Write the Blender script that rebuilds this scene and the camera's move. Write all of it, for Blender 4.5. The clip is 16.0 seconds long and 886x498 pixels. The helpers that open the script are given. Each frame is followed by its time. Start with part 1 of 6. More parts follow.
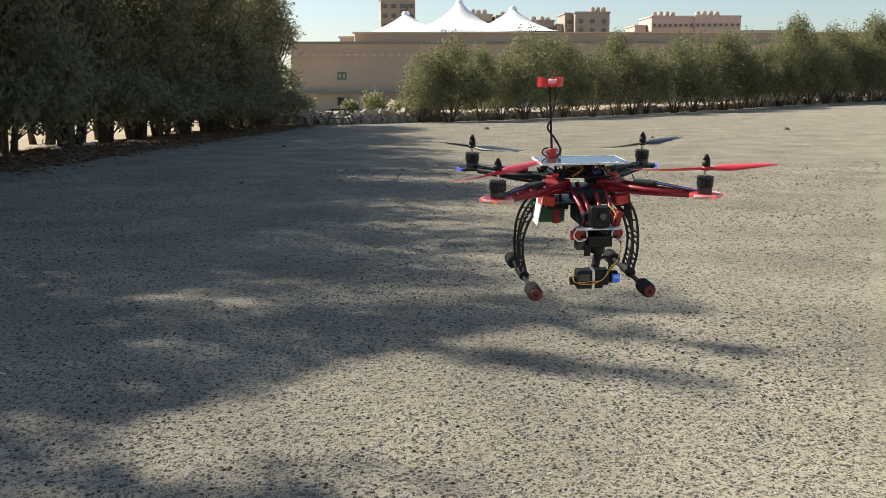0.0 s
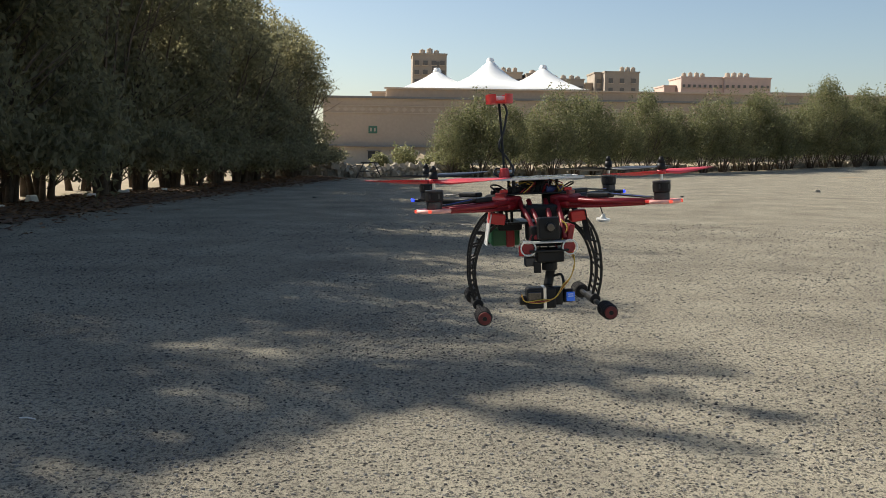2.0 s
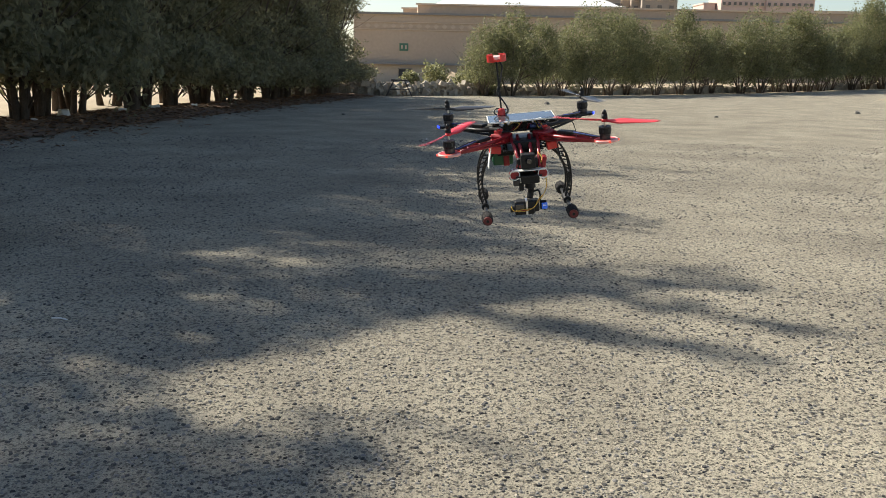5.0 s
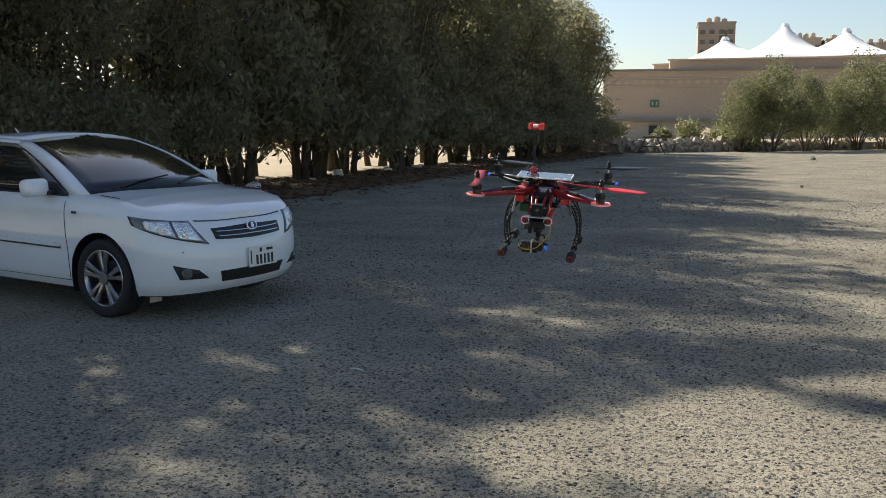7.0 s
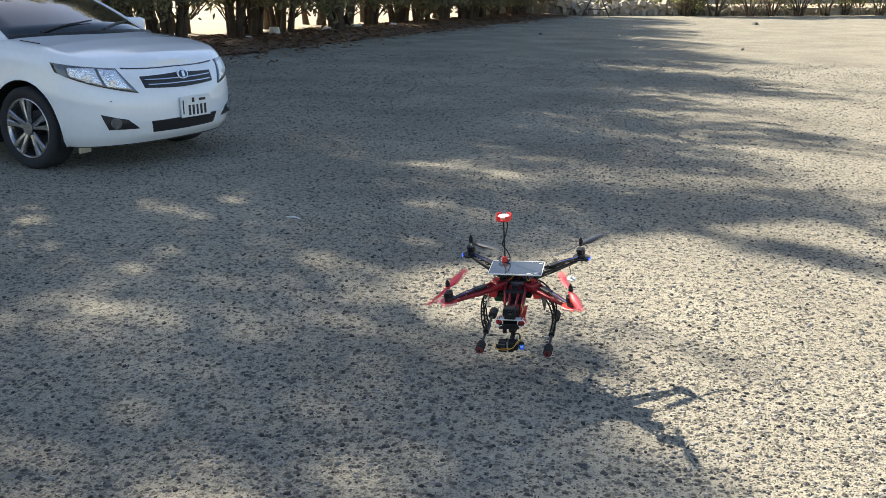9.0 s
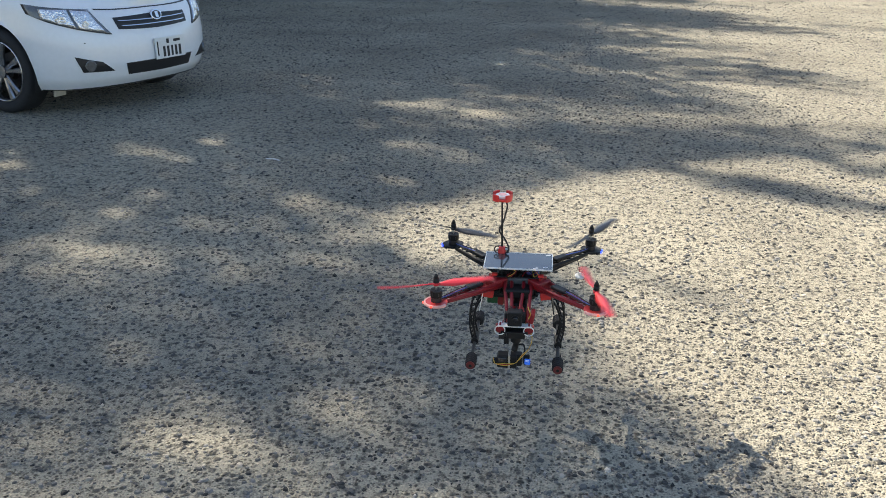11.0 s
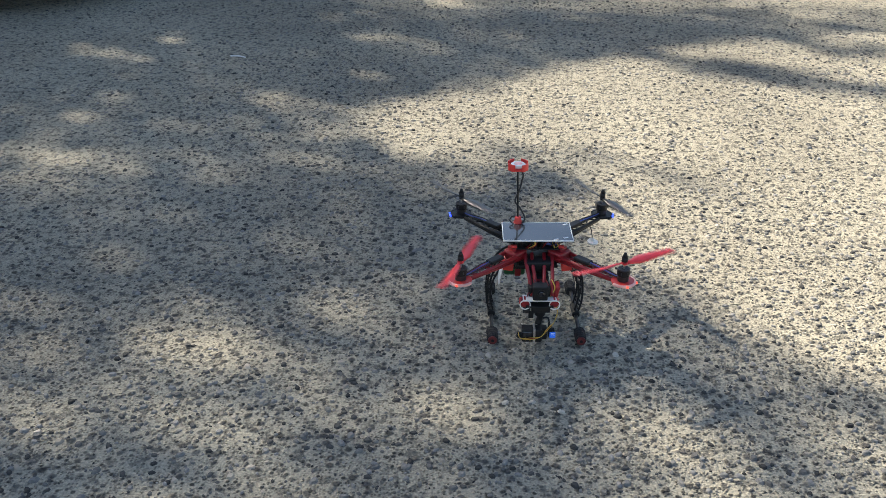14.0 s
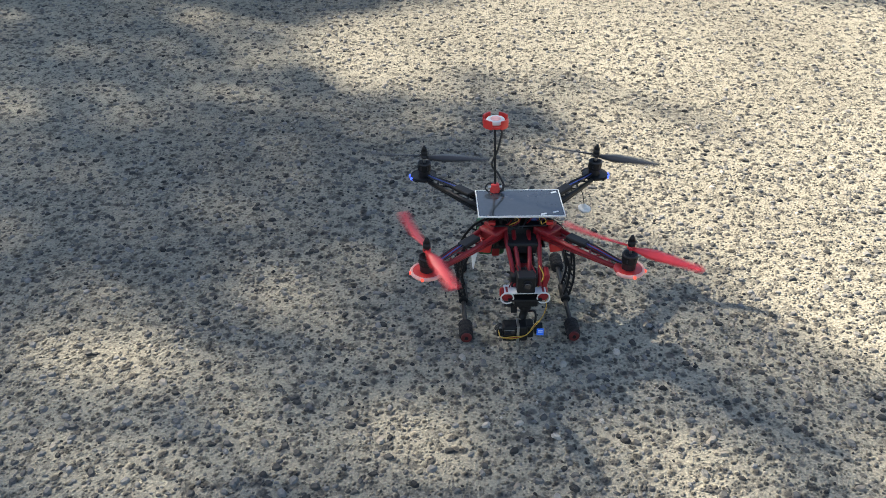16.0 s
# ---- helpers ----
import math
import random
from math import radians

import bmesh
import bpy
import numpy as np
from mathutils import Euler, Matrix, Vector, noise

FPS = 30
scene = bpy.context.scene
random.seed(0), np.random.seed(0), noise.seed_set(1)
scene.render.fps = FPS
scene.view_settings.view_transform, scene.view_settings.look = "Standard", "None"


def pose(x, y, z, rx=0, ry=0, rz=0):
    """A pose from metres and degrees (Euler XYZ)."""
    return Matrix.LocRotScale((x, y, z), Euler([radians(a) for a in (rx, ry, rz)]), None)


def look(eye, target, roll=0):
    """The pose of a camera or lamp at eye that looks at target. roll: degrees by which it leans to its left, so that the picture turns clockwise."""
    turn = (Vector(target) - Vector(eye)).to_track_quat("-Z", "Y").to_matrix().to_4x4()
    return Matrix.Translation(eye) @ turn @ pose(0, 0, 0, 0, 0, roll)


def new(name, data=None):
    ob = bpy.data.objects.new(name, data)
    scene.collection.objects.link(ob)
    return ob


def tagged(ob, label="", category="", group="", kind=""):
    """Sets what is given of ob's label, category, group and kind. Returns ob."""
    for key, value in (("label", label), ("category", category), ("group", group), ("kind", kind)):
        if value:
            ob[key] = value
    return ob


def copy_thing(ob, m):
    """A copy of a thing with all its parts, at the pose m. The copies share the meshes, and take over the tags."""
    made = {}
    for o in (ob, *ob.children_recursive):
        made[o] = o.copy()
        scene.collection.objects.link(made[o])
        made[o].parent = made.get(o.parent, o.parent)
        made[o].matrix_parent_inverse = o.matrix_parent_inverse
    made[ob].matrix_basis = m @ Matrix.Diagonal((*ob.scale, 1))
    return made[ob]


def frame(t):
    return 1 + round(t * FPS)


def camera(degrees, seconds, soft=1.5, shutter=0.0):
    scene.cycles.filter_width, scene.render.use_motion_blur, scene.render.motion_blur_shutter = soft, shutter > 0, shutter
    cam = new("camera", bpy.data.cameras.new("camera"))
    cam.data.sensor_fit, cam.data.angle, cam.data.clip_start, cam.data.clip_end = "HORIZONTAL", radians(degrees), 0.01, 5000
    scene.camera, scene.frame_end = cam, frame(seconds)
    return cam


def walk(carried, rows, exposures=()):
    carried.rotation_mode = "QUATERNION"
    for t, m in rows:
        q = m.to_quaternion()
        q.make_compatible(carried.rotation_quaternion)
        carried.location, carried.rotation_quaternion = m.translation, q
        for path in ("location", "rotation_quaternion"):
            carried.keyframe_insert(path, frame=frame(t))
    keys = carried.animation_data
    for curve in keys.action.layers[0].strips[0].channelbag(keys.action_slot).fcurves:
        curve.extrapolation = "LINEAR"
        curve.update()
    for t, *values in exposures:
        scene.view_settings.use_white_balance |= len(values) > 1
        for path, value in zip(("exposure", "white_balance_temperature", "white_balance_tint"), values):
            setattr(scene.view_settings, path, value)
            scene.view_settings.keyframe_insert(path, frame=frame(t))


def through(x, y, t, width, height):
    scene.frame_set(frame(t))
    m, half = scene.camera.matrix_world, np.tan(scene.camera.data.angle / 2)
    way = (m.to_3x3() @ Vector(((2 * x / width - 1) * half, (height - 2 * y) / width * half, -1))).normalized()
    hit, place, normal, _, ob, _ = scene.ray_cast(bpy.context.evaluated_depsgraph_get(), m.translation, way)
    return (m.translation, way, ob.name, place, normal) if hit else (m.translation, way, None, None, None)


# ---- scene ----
EXPOSURES = [(0, 0.95), (0.5, 0.86), (1.5, 0.84), (2.5, 0.62), (3, 0.83), (5.5, 1.05), (6, 0.88), (7, 0.95), (8, 1.33), (9, 1.75), (12, 1.74), (16, 1.74)]
cam = camera(52.68, 16.0, soft=0.8, shutter=0.12)
PATH = [
    (0, (0.237, 0.033, 1.524), (1.221, 9.846, -0.131), -0.46),
    (0.5, (0.218, 0.063, 1.518), (0.603, 9.954, 0.099), -0.44),
    (1, (0.176, 0.067, 1.521), (0.347, 9.983, 0.236), -0.39),
    (1.5, (0.186, 0.070, 1.528), (0.555, 9.996, 0.375), -0.02),
    (2, (0.197, 0.053, 1.530), (0.898, 9.972, 0.472), 0.70),
    (2.5, (0.192, 0.033, 1.501), (0.831, 9.924, 0.179), 1.07),
    (3, (0.144, 0.022, 1.501), (0.281, 9.874, -0.211), 0.55),
    (3.2, (0.152, 0.022, 1.498), (0.130, 9.859, -0.305), 0.18),
    (5.3, (0.250, 0.024, 1.464), (0.645, 9.826, -0.474), 1.17),
    (5.5, (0.248, 0.034, 1.474), (0.457, 9.878, -0.276), 1.12),
    (6, (0.135, 0.006, 1.527), (-0.732, 9.904, 0.402), 1.05),
    (6.5, (0.022, -0.007, 1.537), (-2.020, 9.722, 0.447), 0.12),
    (7, (-0.000, -0.000, 1.500), (-2.322, 9.634, 0.158), -0.03),
    (7.5, (0.017, 0.026, 1.476), (-1.843, 9.714, -0.160), -0.10),
    (8, (0.027, -0.024, 1.405), (-1.634, 9.595, -0.767), 0.12),
    (8.5, (0.026, -0.013, 1.384), (-1.791, 9.474, -1.203), 0.51),
    (9, (0.032, -0.004, 1.382), (-1.590, 9.463, -1.404), 0.83),
    (9.2, (0.031, -0.000, 1.372), (-1.519, 9.475, -1.424), 1.03),
    (11.3, (0.040, -0.102, 1.423), (-1.290, 9.137, -2.162), 0.48),
    (11.5, (0.020, -0.106, 1.414), (-1.379, 9.093, -2.251), 0.19),
    (12, (0.012, -0.119, 1.413), (-1.506, 9.018, -2.357), 0.29),
    (12.5, (0.024, -0.118, 1.401), (-1.319, 8.973, -2.542), 0.54),
    (13, (0.020, -0.114, 1.393), (-1.130, 8.916, -2.746), 1.05),
    (13.5, (-0.035, -0.095, 1.380), (-0.920, 8.905, -2.887), 0.72),
    (14, (-0.098, -0.067, 1.384), (-0.887, 8.838, -3.098), -0.26),
    (14.5, (-0.051, 0.124, 1.352), (-1.098, 8.925, -3.278), -0.63),
    (15, (-0.060, 0.270, 1.350), (-1.087, 8.980, -3.454), -0.31),
    (15.5, (-0.155, 0.387, 1.336), (-0.681, 9.011, -3.698), -0.31),
    (16, (-0.153, 0.461, 1.318), (-0.420, 8.834, -4.143), 0.11),
]
walk(cam, [(t, look(e, a, r)) for t, e, a, r in PATH], exposures=EXPOSURES)

# ---- light ----
SUN_WAY = Vector((-1.0, 0.76, 1.0)).normalized()   # towards the sun
world = bpy.data.worlds.new("sky")
scene.world = world
world.use_nodes = True
wn = world.node_tree.nodes
sky = wn.new("ShaderNodeTexSky")
sky.sky_type, sky.sun_disc = "NISHITA", False
sky.sun_elevation = math.asin(SUN_WAY.z)
sky.sun_rotation = math.atan2(SUN_WAY.x, SUN_WAY.y)
sky.air_density, sky.dust_density, sky.ozone_density = 1.0, 1.0, 1.0
wn["Background"].inputs[1].default_value = 0.072
world.node_tree.links.new(sky.outputs[0], wn["Background"].inputs[0])
sun = new("sun", bpy.data.lights.new("sun", "SUN"))
sun.data.energy, sun.data.angle, sun.data.color = 5.0, radians(0.53), (1.0, 0.93, 0.79)
sun.matrix_world = look(SUN_WAY * 50, (0, 0, 0))


# ---- materials ----
def mat(name, color, rough=0.6, metal=0.0, var=0.15, scale=8.0, bump=0.0, fine=60.0, emit=0.0, coat=0.0, spec=0.5, second=None, trans=0.0, alpha=1.0, island=0.0, objvar=0.0):
    """A principled material whose colour wanders at two scales, with a fine relief."""
    m = bpy.data.materials.new(name)
    m.use_nodes = True
    n, l = m.node_tree.nodes, m.node_tree.links
    b = n["Principled BSDF"]
    b.inputs["Roughness"].default_value = rough
    b.inputs["Metallic"].default_value = metal
    b.inputs["Coat Weight"].default_value = coat
    b.inputs["Specular IOR Level"].default_value = spec
    b.inputs["Transmission Weight"].default_value = trans
    b.inputs["Alpha"].default_value = alpha
    co = n.new("ShaderNodeTexCoord")
    big, small = n.new("ShaderNodeTexNoise"), n.new("ShaderNodeTexNoise")
    big.inputs["Scale"].default_value, small.inputs["Scale"].default_value = scale, fine
    big.inputs["Detail"].default_value = small.inputs["Detail"].default_value = 4
    l.new(co.outputs["Object"], big.inputs["Vector"])
    l.new(co.outputs["Object"], small.inputs["Vector"])
    add = n.new("ShaderNodeMath")
    add.operation = "ADD"
    l.new(big.outputs["Fac"], add.inputs[0])
    l.new(small.outputs["Fac"], add.inputs[1])
    rng = n.new("ShaderNodeMapRange")
    rng.inputs["From Min"].default_value, rng.inputs["From Max"].default_value = 0.65, 1.35
    l.new(add.outputs[0], rng.inputs["Value"])
    mix = n.new("ShaderNodeMix")
    mix.data_type = "RGBA"
    lo = tuple(c * (1 - var) for c in color) if second is None else second
    hi = tuple(min(1, c * (1 + var)) for c in color) if second is None else color
    mix.inputs[6].default_value, mix.inputs[7].default_value = (*lo, 1), (*hi, 1)
    l.new(rng.outputs[0], mix.inputs[0])
    out = mix.outputs[2]
    if island or objvar:
        src = n.new("ShaderNodeNewGeometry").outputs["Random Per Island"] if island else n.new("ShaderNodeObjectInfo").outputs["Random"]
        r2 = n.new("ShaderNodeMapRange")
        amount = island or objvar
        r2.inputs["To Min"].default_value, r2.inputs["To Max"].default_value = 1 - amount, 1 + amount
        l.new(src, r2.inputs["Value"])
        mul = n.new("ShaderNodeVectorMath")
        mul.operation = "SCALE"
        l.new(out, mul.inputs[0])
        l.new(r2.outputs[0], mul.inputs["Scale"])
        out = mul.outputs[0]
    l.new(out, b.inputs["Base Color"])
    if bump:
        bp = n.new("ShaderNodeBump")
        bp.inputs["Strength"].default_value, bp.inputs["Distance"].default_value = bump, 0.02
        l.new(small.outputs["Fac"], bp.inputs["Height"])
        l.new(bp.outputs[0], b.inputs["Normal"])
    if emit:
        b.inputs["Emission Color"].default_value = (*color, 1)
        b.inputs["Emission Strength"].default_value = emit
    return m


def leaf_mat(name, lo, hi, through=0.35):
    """Leaves: green varies from leaf to leaf, and some light passes through."""
    m = bpy.data.materials.new(name)
    m.use_nodes = True
    n, l = m.node_tree.nodes, m.node_tree.links
    b = n["Principled BSDF"]
    b.inputs["Roughness"].default_value = 0.5
    geo = n.new("ShaderNodeNewGeometry")
    mix = n.new("ShaderNodeMix")
    mix.data_type = "RGBA"
    mix.inputs[6].default_value, mix.inputs[7].default_value = (*lo, 1), (*hi, 1)
    l.new(geo.outputs["Random Per Island"], mix.inputs[0])
    l.new(mix.outputs[2], b.inputs["Base Color"])
    tr = n.new("ShaderNodeBsdfTranslucent")
    l.new(mix.outputs[2], tr.inputs["Color"])
    sh = n.new("ShaderNodeMixShader")
    sh.inputs[0].default_value = through
    l.new(b.outputs[0], sh.inputs[1])
    l.new(tr.outputs[0], sh.inputs[2])
    l.new(sh.outputs[0], n["Material Output"].inputs["Surface"])
    return m


def gravel_mat():
    """Worn asphalt: pale dusty binder with darker stones of several sizes showing through it."""
    m = bpy.data.materials.new("worn_asphalt")
    m.use_nodes = True
    n, l = m.node_tree.nodes, m.node_tree.links
    b = n["Principled BSDF"]
    b.inputs["Roughness"].default_value = 0.95
    b.inputs["Diffuse Roughness"].default_value = 0.55
    b.inputs["Specular IOR Level"].default_value = 0.08
    co = n.new("ShaderNodeTexCoord")
    base = n.new("ShaderNodeValToRGB")
    wide = n.new("ShaderNodeTexNoise")
    wide.inputs["Scale"].default_value, wide.inputs["Detail"].default_value = 0.7, 6
    grit = n.new("ShaderNodeTexNoise")
    grit.inputs["Scale"].default_value, grit.inputs["Detail"].default_value = 160, 3
    l.new(co.outputs["Object"], wide.inputs["Vector"])
    l.new(co.outputs["Object"], grit.inputs["Vector"])
    mixf = n.new("ShaderNodeMath")
    mixf.operation = "MULTIPLY_ADD"
    mixf.inputs[1].default_value, mixf.inputs[2].default_value = 0.6, 0.2
    l.new(grit.outputs["Fac"], mixf.inputs[0])
    add = n.new("ShaderNodeMath")
    l.new(mixf.outputs[0], add.inputs[0])
    sub = n.new("ShaderNodeMath")
    sub.operation = "MULTIPLY_ADD"
    sub.inputs[1].default_value, sub.inputs[2].default_value = 0.5, -0.25
    l.new(wide.outputs["Fac"], sub.inputs[0])
    l.new(sub.outputs[0], add.inputs[1])
    base.color_ramp.elements[0].color, base.color_ramp.elements[1].color = (0.20, 0.178, 0.14, 1), (0.54, 0.487, 0.372, 1)
    base.color_ramp.elements[0].position, base.color_ramp.elements[1].position = 0.3, 0.7
    l.new(add.outputs[0], base.inputs["Fac"])
    # dark blotches a hand wide, which keep the surface coarse farther off
    blot, cut, tone2 = n.new("ShaderNodeTexNoise"), n.new("ShaderNodeMapRange"), n.new("ShaderNodeMix")
    blot.inputs["Scale"].default_value, blot.inputs["Detail"].default_value, blot.inputs["Roughness"].default_value = 26, 4, 0.7
    l.new(co.outputs["Object"], blot.inputs["Vector"])
    cut.inputs["From Min"].default_value, cut.inputs["From Max"].default_value, cut.inputs["To Max"].default_value = 0.51, 0.63, 0.72
    l.new(blot.outputs["Fac"], cut.inputs["Value"])
    tone2.data_type = "RGBA"
    tone2.inputs[7].default_value = (0.085, 0.08, 0.072, 1)
    l.new(cut.outputs[0], tone2.inputs[0])
    l.new(base.outputs["Color"], tone2.inputs[6])
    color, height = tone2.outputs[2], None
    for scale, lo, hi, dark in ((30, 0.20, 0.36, 0.80), (62, 0.22, 0.40, 0.78), (120, 0.2, 0.42, 0.6)):
        v = n.new("ShaderNodeTexVoronoi")
        v.inputs["Scale"].default_value, v.inputs["Randomness"].default_value = scale, 1.0
        l.new(co.outputs["Object"], v.inputs["Vector"])
        pick = n.new("ShaderNodeMapRange")
        pick.inputs["From Min"].default_value, pick.inputs["From Max"].default_value = hi, lo
        l.new(v.outputs["Distance"], pick.inputs["Value"])
        sep = n.new("ShaderNodeSeparateColor")
        l.new(v.outputs["Color"], sep.inputs[0])
        some = n.new("ShaderNodeMath")
        some.operation = "GREATER_THAN"
        some.inputs[1].default_value = 0.38
        l.new(sep.outputs[0], some.inputs[0])
        fac = n.new("ShaderNodeMath")
        fac.operation = "MULTIPLY"
        l.new(pick.outputs[0], fac.inputs[0])
        l.new(some.outputs[0], fac.inputs[1])
        fac2 = n.new("ShaderNodeMath")
        fac2.operation = "MULTIPLY"
        fac2.inputs[1].default_value = dark
        l.new(fac.outputs[0], fac2.inputs[0])
        tone = n.new("ShaderNodeValToRGB")
        tone.color_ramp.elements[0].color, tone.color_ramp.elements[1].color = (0.018, 0.018, 0.019, 1), (0.14, 0.13, 0.12, 1)
        l.new(sep.outputs[1], tone.inputs["Fac"])
        mx = n.new("ShaderNodeMix")
        mx.data_type = "RGBA"
        l.new(fac2.outputs[0], mx.inputs[0])
        l.new(color, mx.inputs[6])
        l.new(tone.outputs["Color"], mx.inputs[7])
        color = mx.outputs[2]
        if height is None:
            height = fac.outputs[0]
        else:
            a2 = n.new("ShaderNodeMath")
            l.new(height, a2.inputs[0])
            l.new(fac.outputs[0], a2.inputs[1])
            height = a2.outputs[0]
    l.new(color, b.inputs["Base Color"])
    h2 = n.new("ShaderNodeMath")
    l.new(height, h2.inputs[0])
    l.new(grit.outputs["Fac"], h2.inputs[1])
    pits = n.new("ShaderNodeMath")
    pits.operation = "MULTIPLY_ADD"
    pits.inputs[1].default_value = -0.4
    l.new(cut.outputs[0], pits.inputs[0])
    l.new(h2.outputs[0], pits.inputs[2])
    bp = n.new("ShaderNodeBump")
    bp.inputs["Strength"].default_value, bp.inputs["Distance"].default_value = 0.95, 0.007
    l.new(pits.outputs[0], bp.inputs["Height"])
    l.new(bp.outputs[0], b.inputs["Normal"])
    return m


ASPHALT = gravel_mat()
SAND = mat("sand", (0.29, 0.23, 0.15), 0.95, var=0.25, scale=0.4, bump=0.6, fine=9)
STONE = mat("asphalt_stone", (0.12, 0.114, 0.105), 0.8, var=0.3, scale=30, fine=200, island=0.88)
PALE_STONE = mat("pale_stone", (0.31, 0.27, 0.215), 0.9, var=0.2, scale=3, fine=20, bump=0.5, island=0.3)
BARK = mat("bark", (0.10, 0.075, 0.055), 0.95, var=0.4, scale=6, bump=0.8, fine=40)
LITTER = mat("leaf_litter", (0.19, 0.105, 0.055), 0.95, var=0.3, scale=3, fine=30, island=0.6)
LEAF_DARK = leaf_mat("dark_leaves", (0.155, 0.146, 0.084), (0.32, 0.30, 0.17), 0.7)
LEAF_OLIVE = leaf_mat("olive_leaves", (0.11, 0.115, 0.055), (0.25, 0.25, 0.12), 0.55)
PLASTER = mat("tan_plaster", (0.46, 0.36, 0.27), 0.9, var=0.08, scale=0.15, fine=2.5, bump=0.15)
PLASTER_LIGHT = mat("pale_plaster", (0.52, 0.42, 0.32), 0.9, var=0.08, scale=0.2, fine=3)
PLASTER_GREY = mat("grey_plaster", (0.36, 0.305, 0.25), 0.9, var=0.1, scale=0.2, fine=1)
PLASTER_PINK = mat("pink_plaster", (0.56, 0.42, 0.36), 0.9, var=0.08, scale=0.2, fine=1)
# window colour made paler in place of haze over the distance
FAR_WINDOW = mat("haze_pale_window", (0.13, 0.115, 0.10), 0.35, var=0.2)
DARK_GAP = mat("dark_opening", (0.03, 0.03, 0.032), 0.5, var=0.2)
ROOF_EDGE = mat("grey_roof_edge", (0.22, 0.21, 0.20), 0.7, var=0.15)
MEMBRANE = mat("white_membrane", (0.82, 0.82, 0.80), 0.7, var=0.04, scale=0.1, fine=1)
GREEN_SIGN = mat("green_sign", (0.06, 0.16, 0.10), 0.5, var=0.15)


# ---- helpers for meshes ----
def mesh_from(name, verts, faces, material, smooth=False):
    me = bpy.data.meshes.new(name)
    me.from_pydata([tuple(v) for v in verts], [], faces)
    me.materials.append(material)
    if smooth:
        me.polygons.foreach_set("use_smooth", [True] * len(me.polygons))
    me.update()
    return me


def finish(name, bm, material, smooth=False):
    me = bpy.data.meshes.new(name)
    bmesh.ops.recalc_face_normals(bm, faces=bm.faces)
    bm.to_mesh(me)
    bm.free()
    me.materials.append(material)
    if smooth:
        me.polygons.foreach_set("use_smooth", [True] * len(me.polygons))
    return me


def part(name, bm, material, parent, label="", smooth=False):
    """One mesh object under a thing or a part."""
    me = bm if isinstance(bm, bpy.types.Mesh) else finish(name, bm, material, smooth)
    ob = new(name, me)
    ob.parent = parent
    return tagged(ob, label)


def put_box(bm, size, m, bevel=0.0, seg=2):
    r = bmesh.ops.create_cube(bm, size=1.0)
    vs = r["verts"]
    bmesh.ops.scale(bm, vec=size, verts=vs)
    if bevel:
        es = list({e for v in vs for e in v.link_edges})
        g = bmesh.ops.bevel(bm, geom=es, offset=bevel, segments=seg, affect="EDGES", profile=0.5)
        vs = list({v for f in g["faces"] for v in f.verts} | {v for v in vs if v.is_valid})
    bmesh.ops.transform(bm, matrix=m, verts=vs)
    return bm


def box(size, m=None, bevel=0.0, seg=2):
    return put_box(bmesh.new(), size, m or Matrix(), bevel, seg)


def put_cyl(bm, r1, r2, depth, m, seg=20, bevel=0.0):
    r = bmesh.ops.create_cone(bm, cap_ends=True, segments=seg, radius1=r1, radius2=r2, depth=depth)
    vs = r["verts"]
    if bevel:
        es = [e for e in {e for v in vs for e in v.link_edges} if abs(e.verts[0].co.z - e.verts[1].co.z) < 1e-6]
        g = bmesh.ops.bevel(bm, geom=es, offset=bevel, segments=2, affect="EDGES", profile=0.5)
        vs = list({v for f in g["faces"] for v in f.verts} | {v for v in vs if v.is_valid})
    bmesh.ops.transform(bm, matrix=m, verts=vs)
    return bm


def cyl(r1, r2, depth, m=None, seg=20, bevel=0.0):
    return put_cyl(bmesh.new(), r1, r2, depth, m or Matrix(), seg, bevel)


def rod(bm, a, b, r1, r2=None, seg=10):
    """A straight bar from a to b."""
    a, b = Vector(a), Vector(b)
    m = Matrix.Translation((a + b) / 2) @ (b - a).to_track_quat("Z", "Y").to_matrix().to_4x4()
    return put_cyl(bm, r1, r1 if r2 is None else r2, (b - a).length, m, seg)


def tube(bm, points, radii, seg=8):
    """A bent tube through points."""
    rings = []
    pts = [Vector(p) for p in points]
    for i, p in enumerate(pts):
        d = (pts[min(i + 1, len(pts) - 1)] - pts[max(i - 1, 0)]).normalized()
        q = d.to_track_quat("Z", "Y")
        r = radii[i] if isinstance(radii, (list, tuple)) else radii
        rings.append([bm.verts.new(p + q @ Vector((r * math.cos(a), r * math.sin(a), 0))) for a in (2 * math.pi * k / seg for k in range(seg))])
    for a, b in zip(rings, rings[1:]):
        for k in range(seg):
            bm.faces.new((a[k], a[(k + 1) % seg], b[(k + 1) % seg], b[k]))
    bm.faces.new(rings[0][::-1])
    bm.faces.new(rings[-1])
    return bm


def smooth_curve(points, n=6):
    """Catmull-Rom through the points."""
    p = [Vector(q) for q in points]
    p = [2 * p[0] - p[1]] + p + [2 * p[-1] - p[-2]]
    out = []
    for i in range(1, len(p) - 2):
        for k in range(n):
            t = k / n
            a, b, c, d = p[i - 1:i + 3]
            out.append(0.5 * (2 * b + (c - a) * t + (2 * a - 5 * b + 4 * c - d) * t * t + (3 * b - a - 3 * c + d) * t ** 3))
    return out + [p[-2]]


# ---- ground ----
def step(v, a, b):
    u = min(1.0, max(0.0, (v - a) / (b - a)))
    return u * u * (3 - 2 * u)


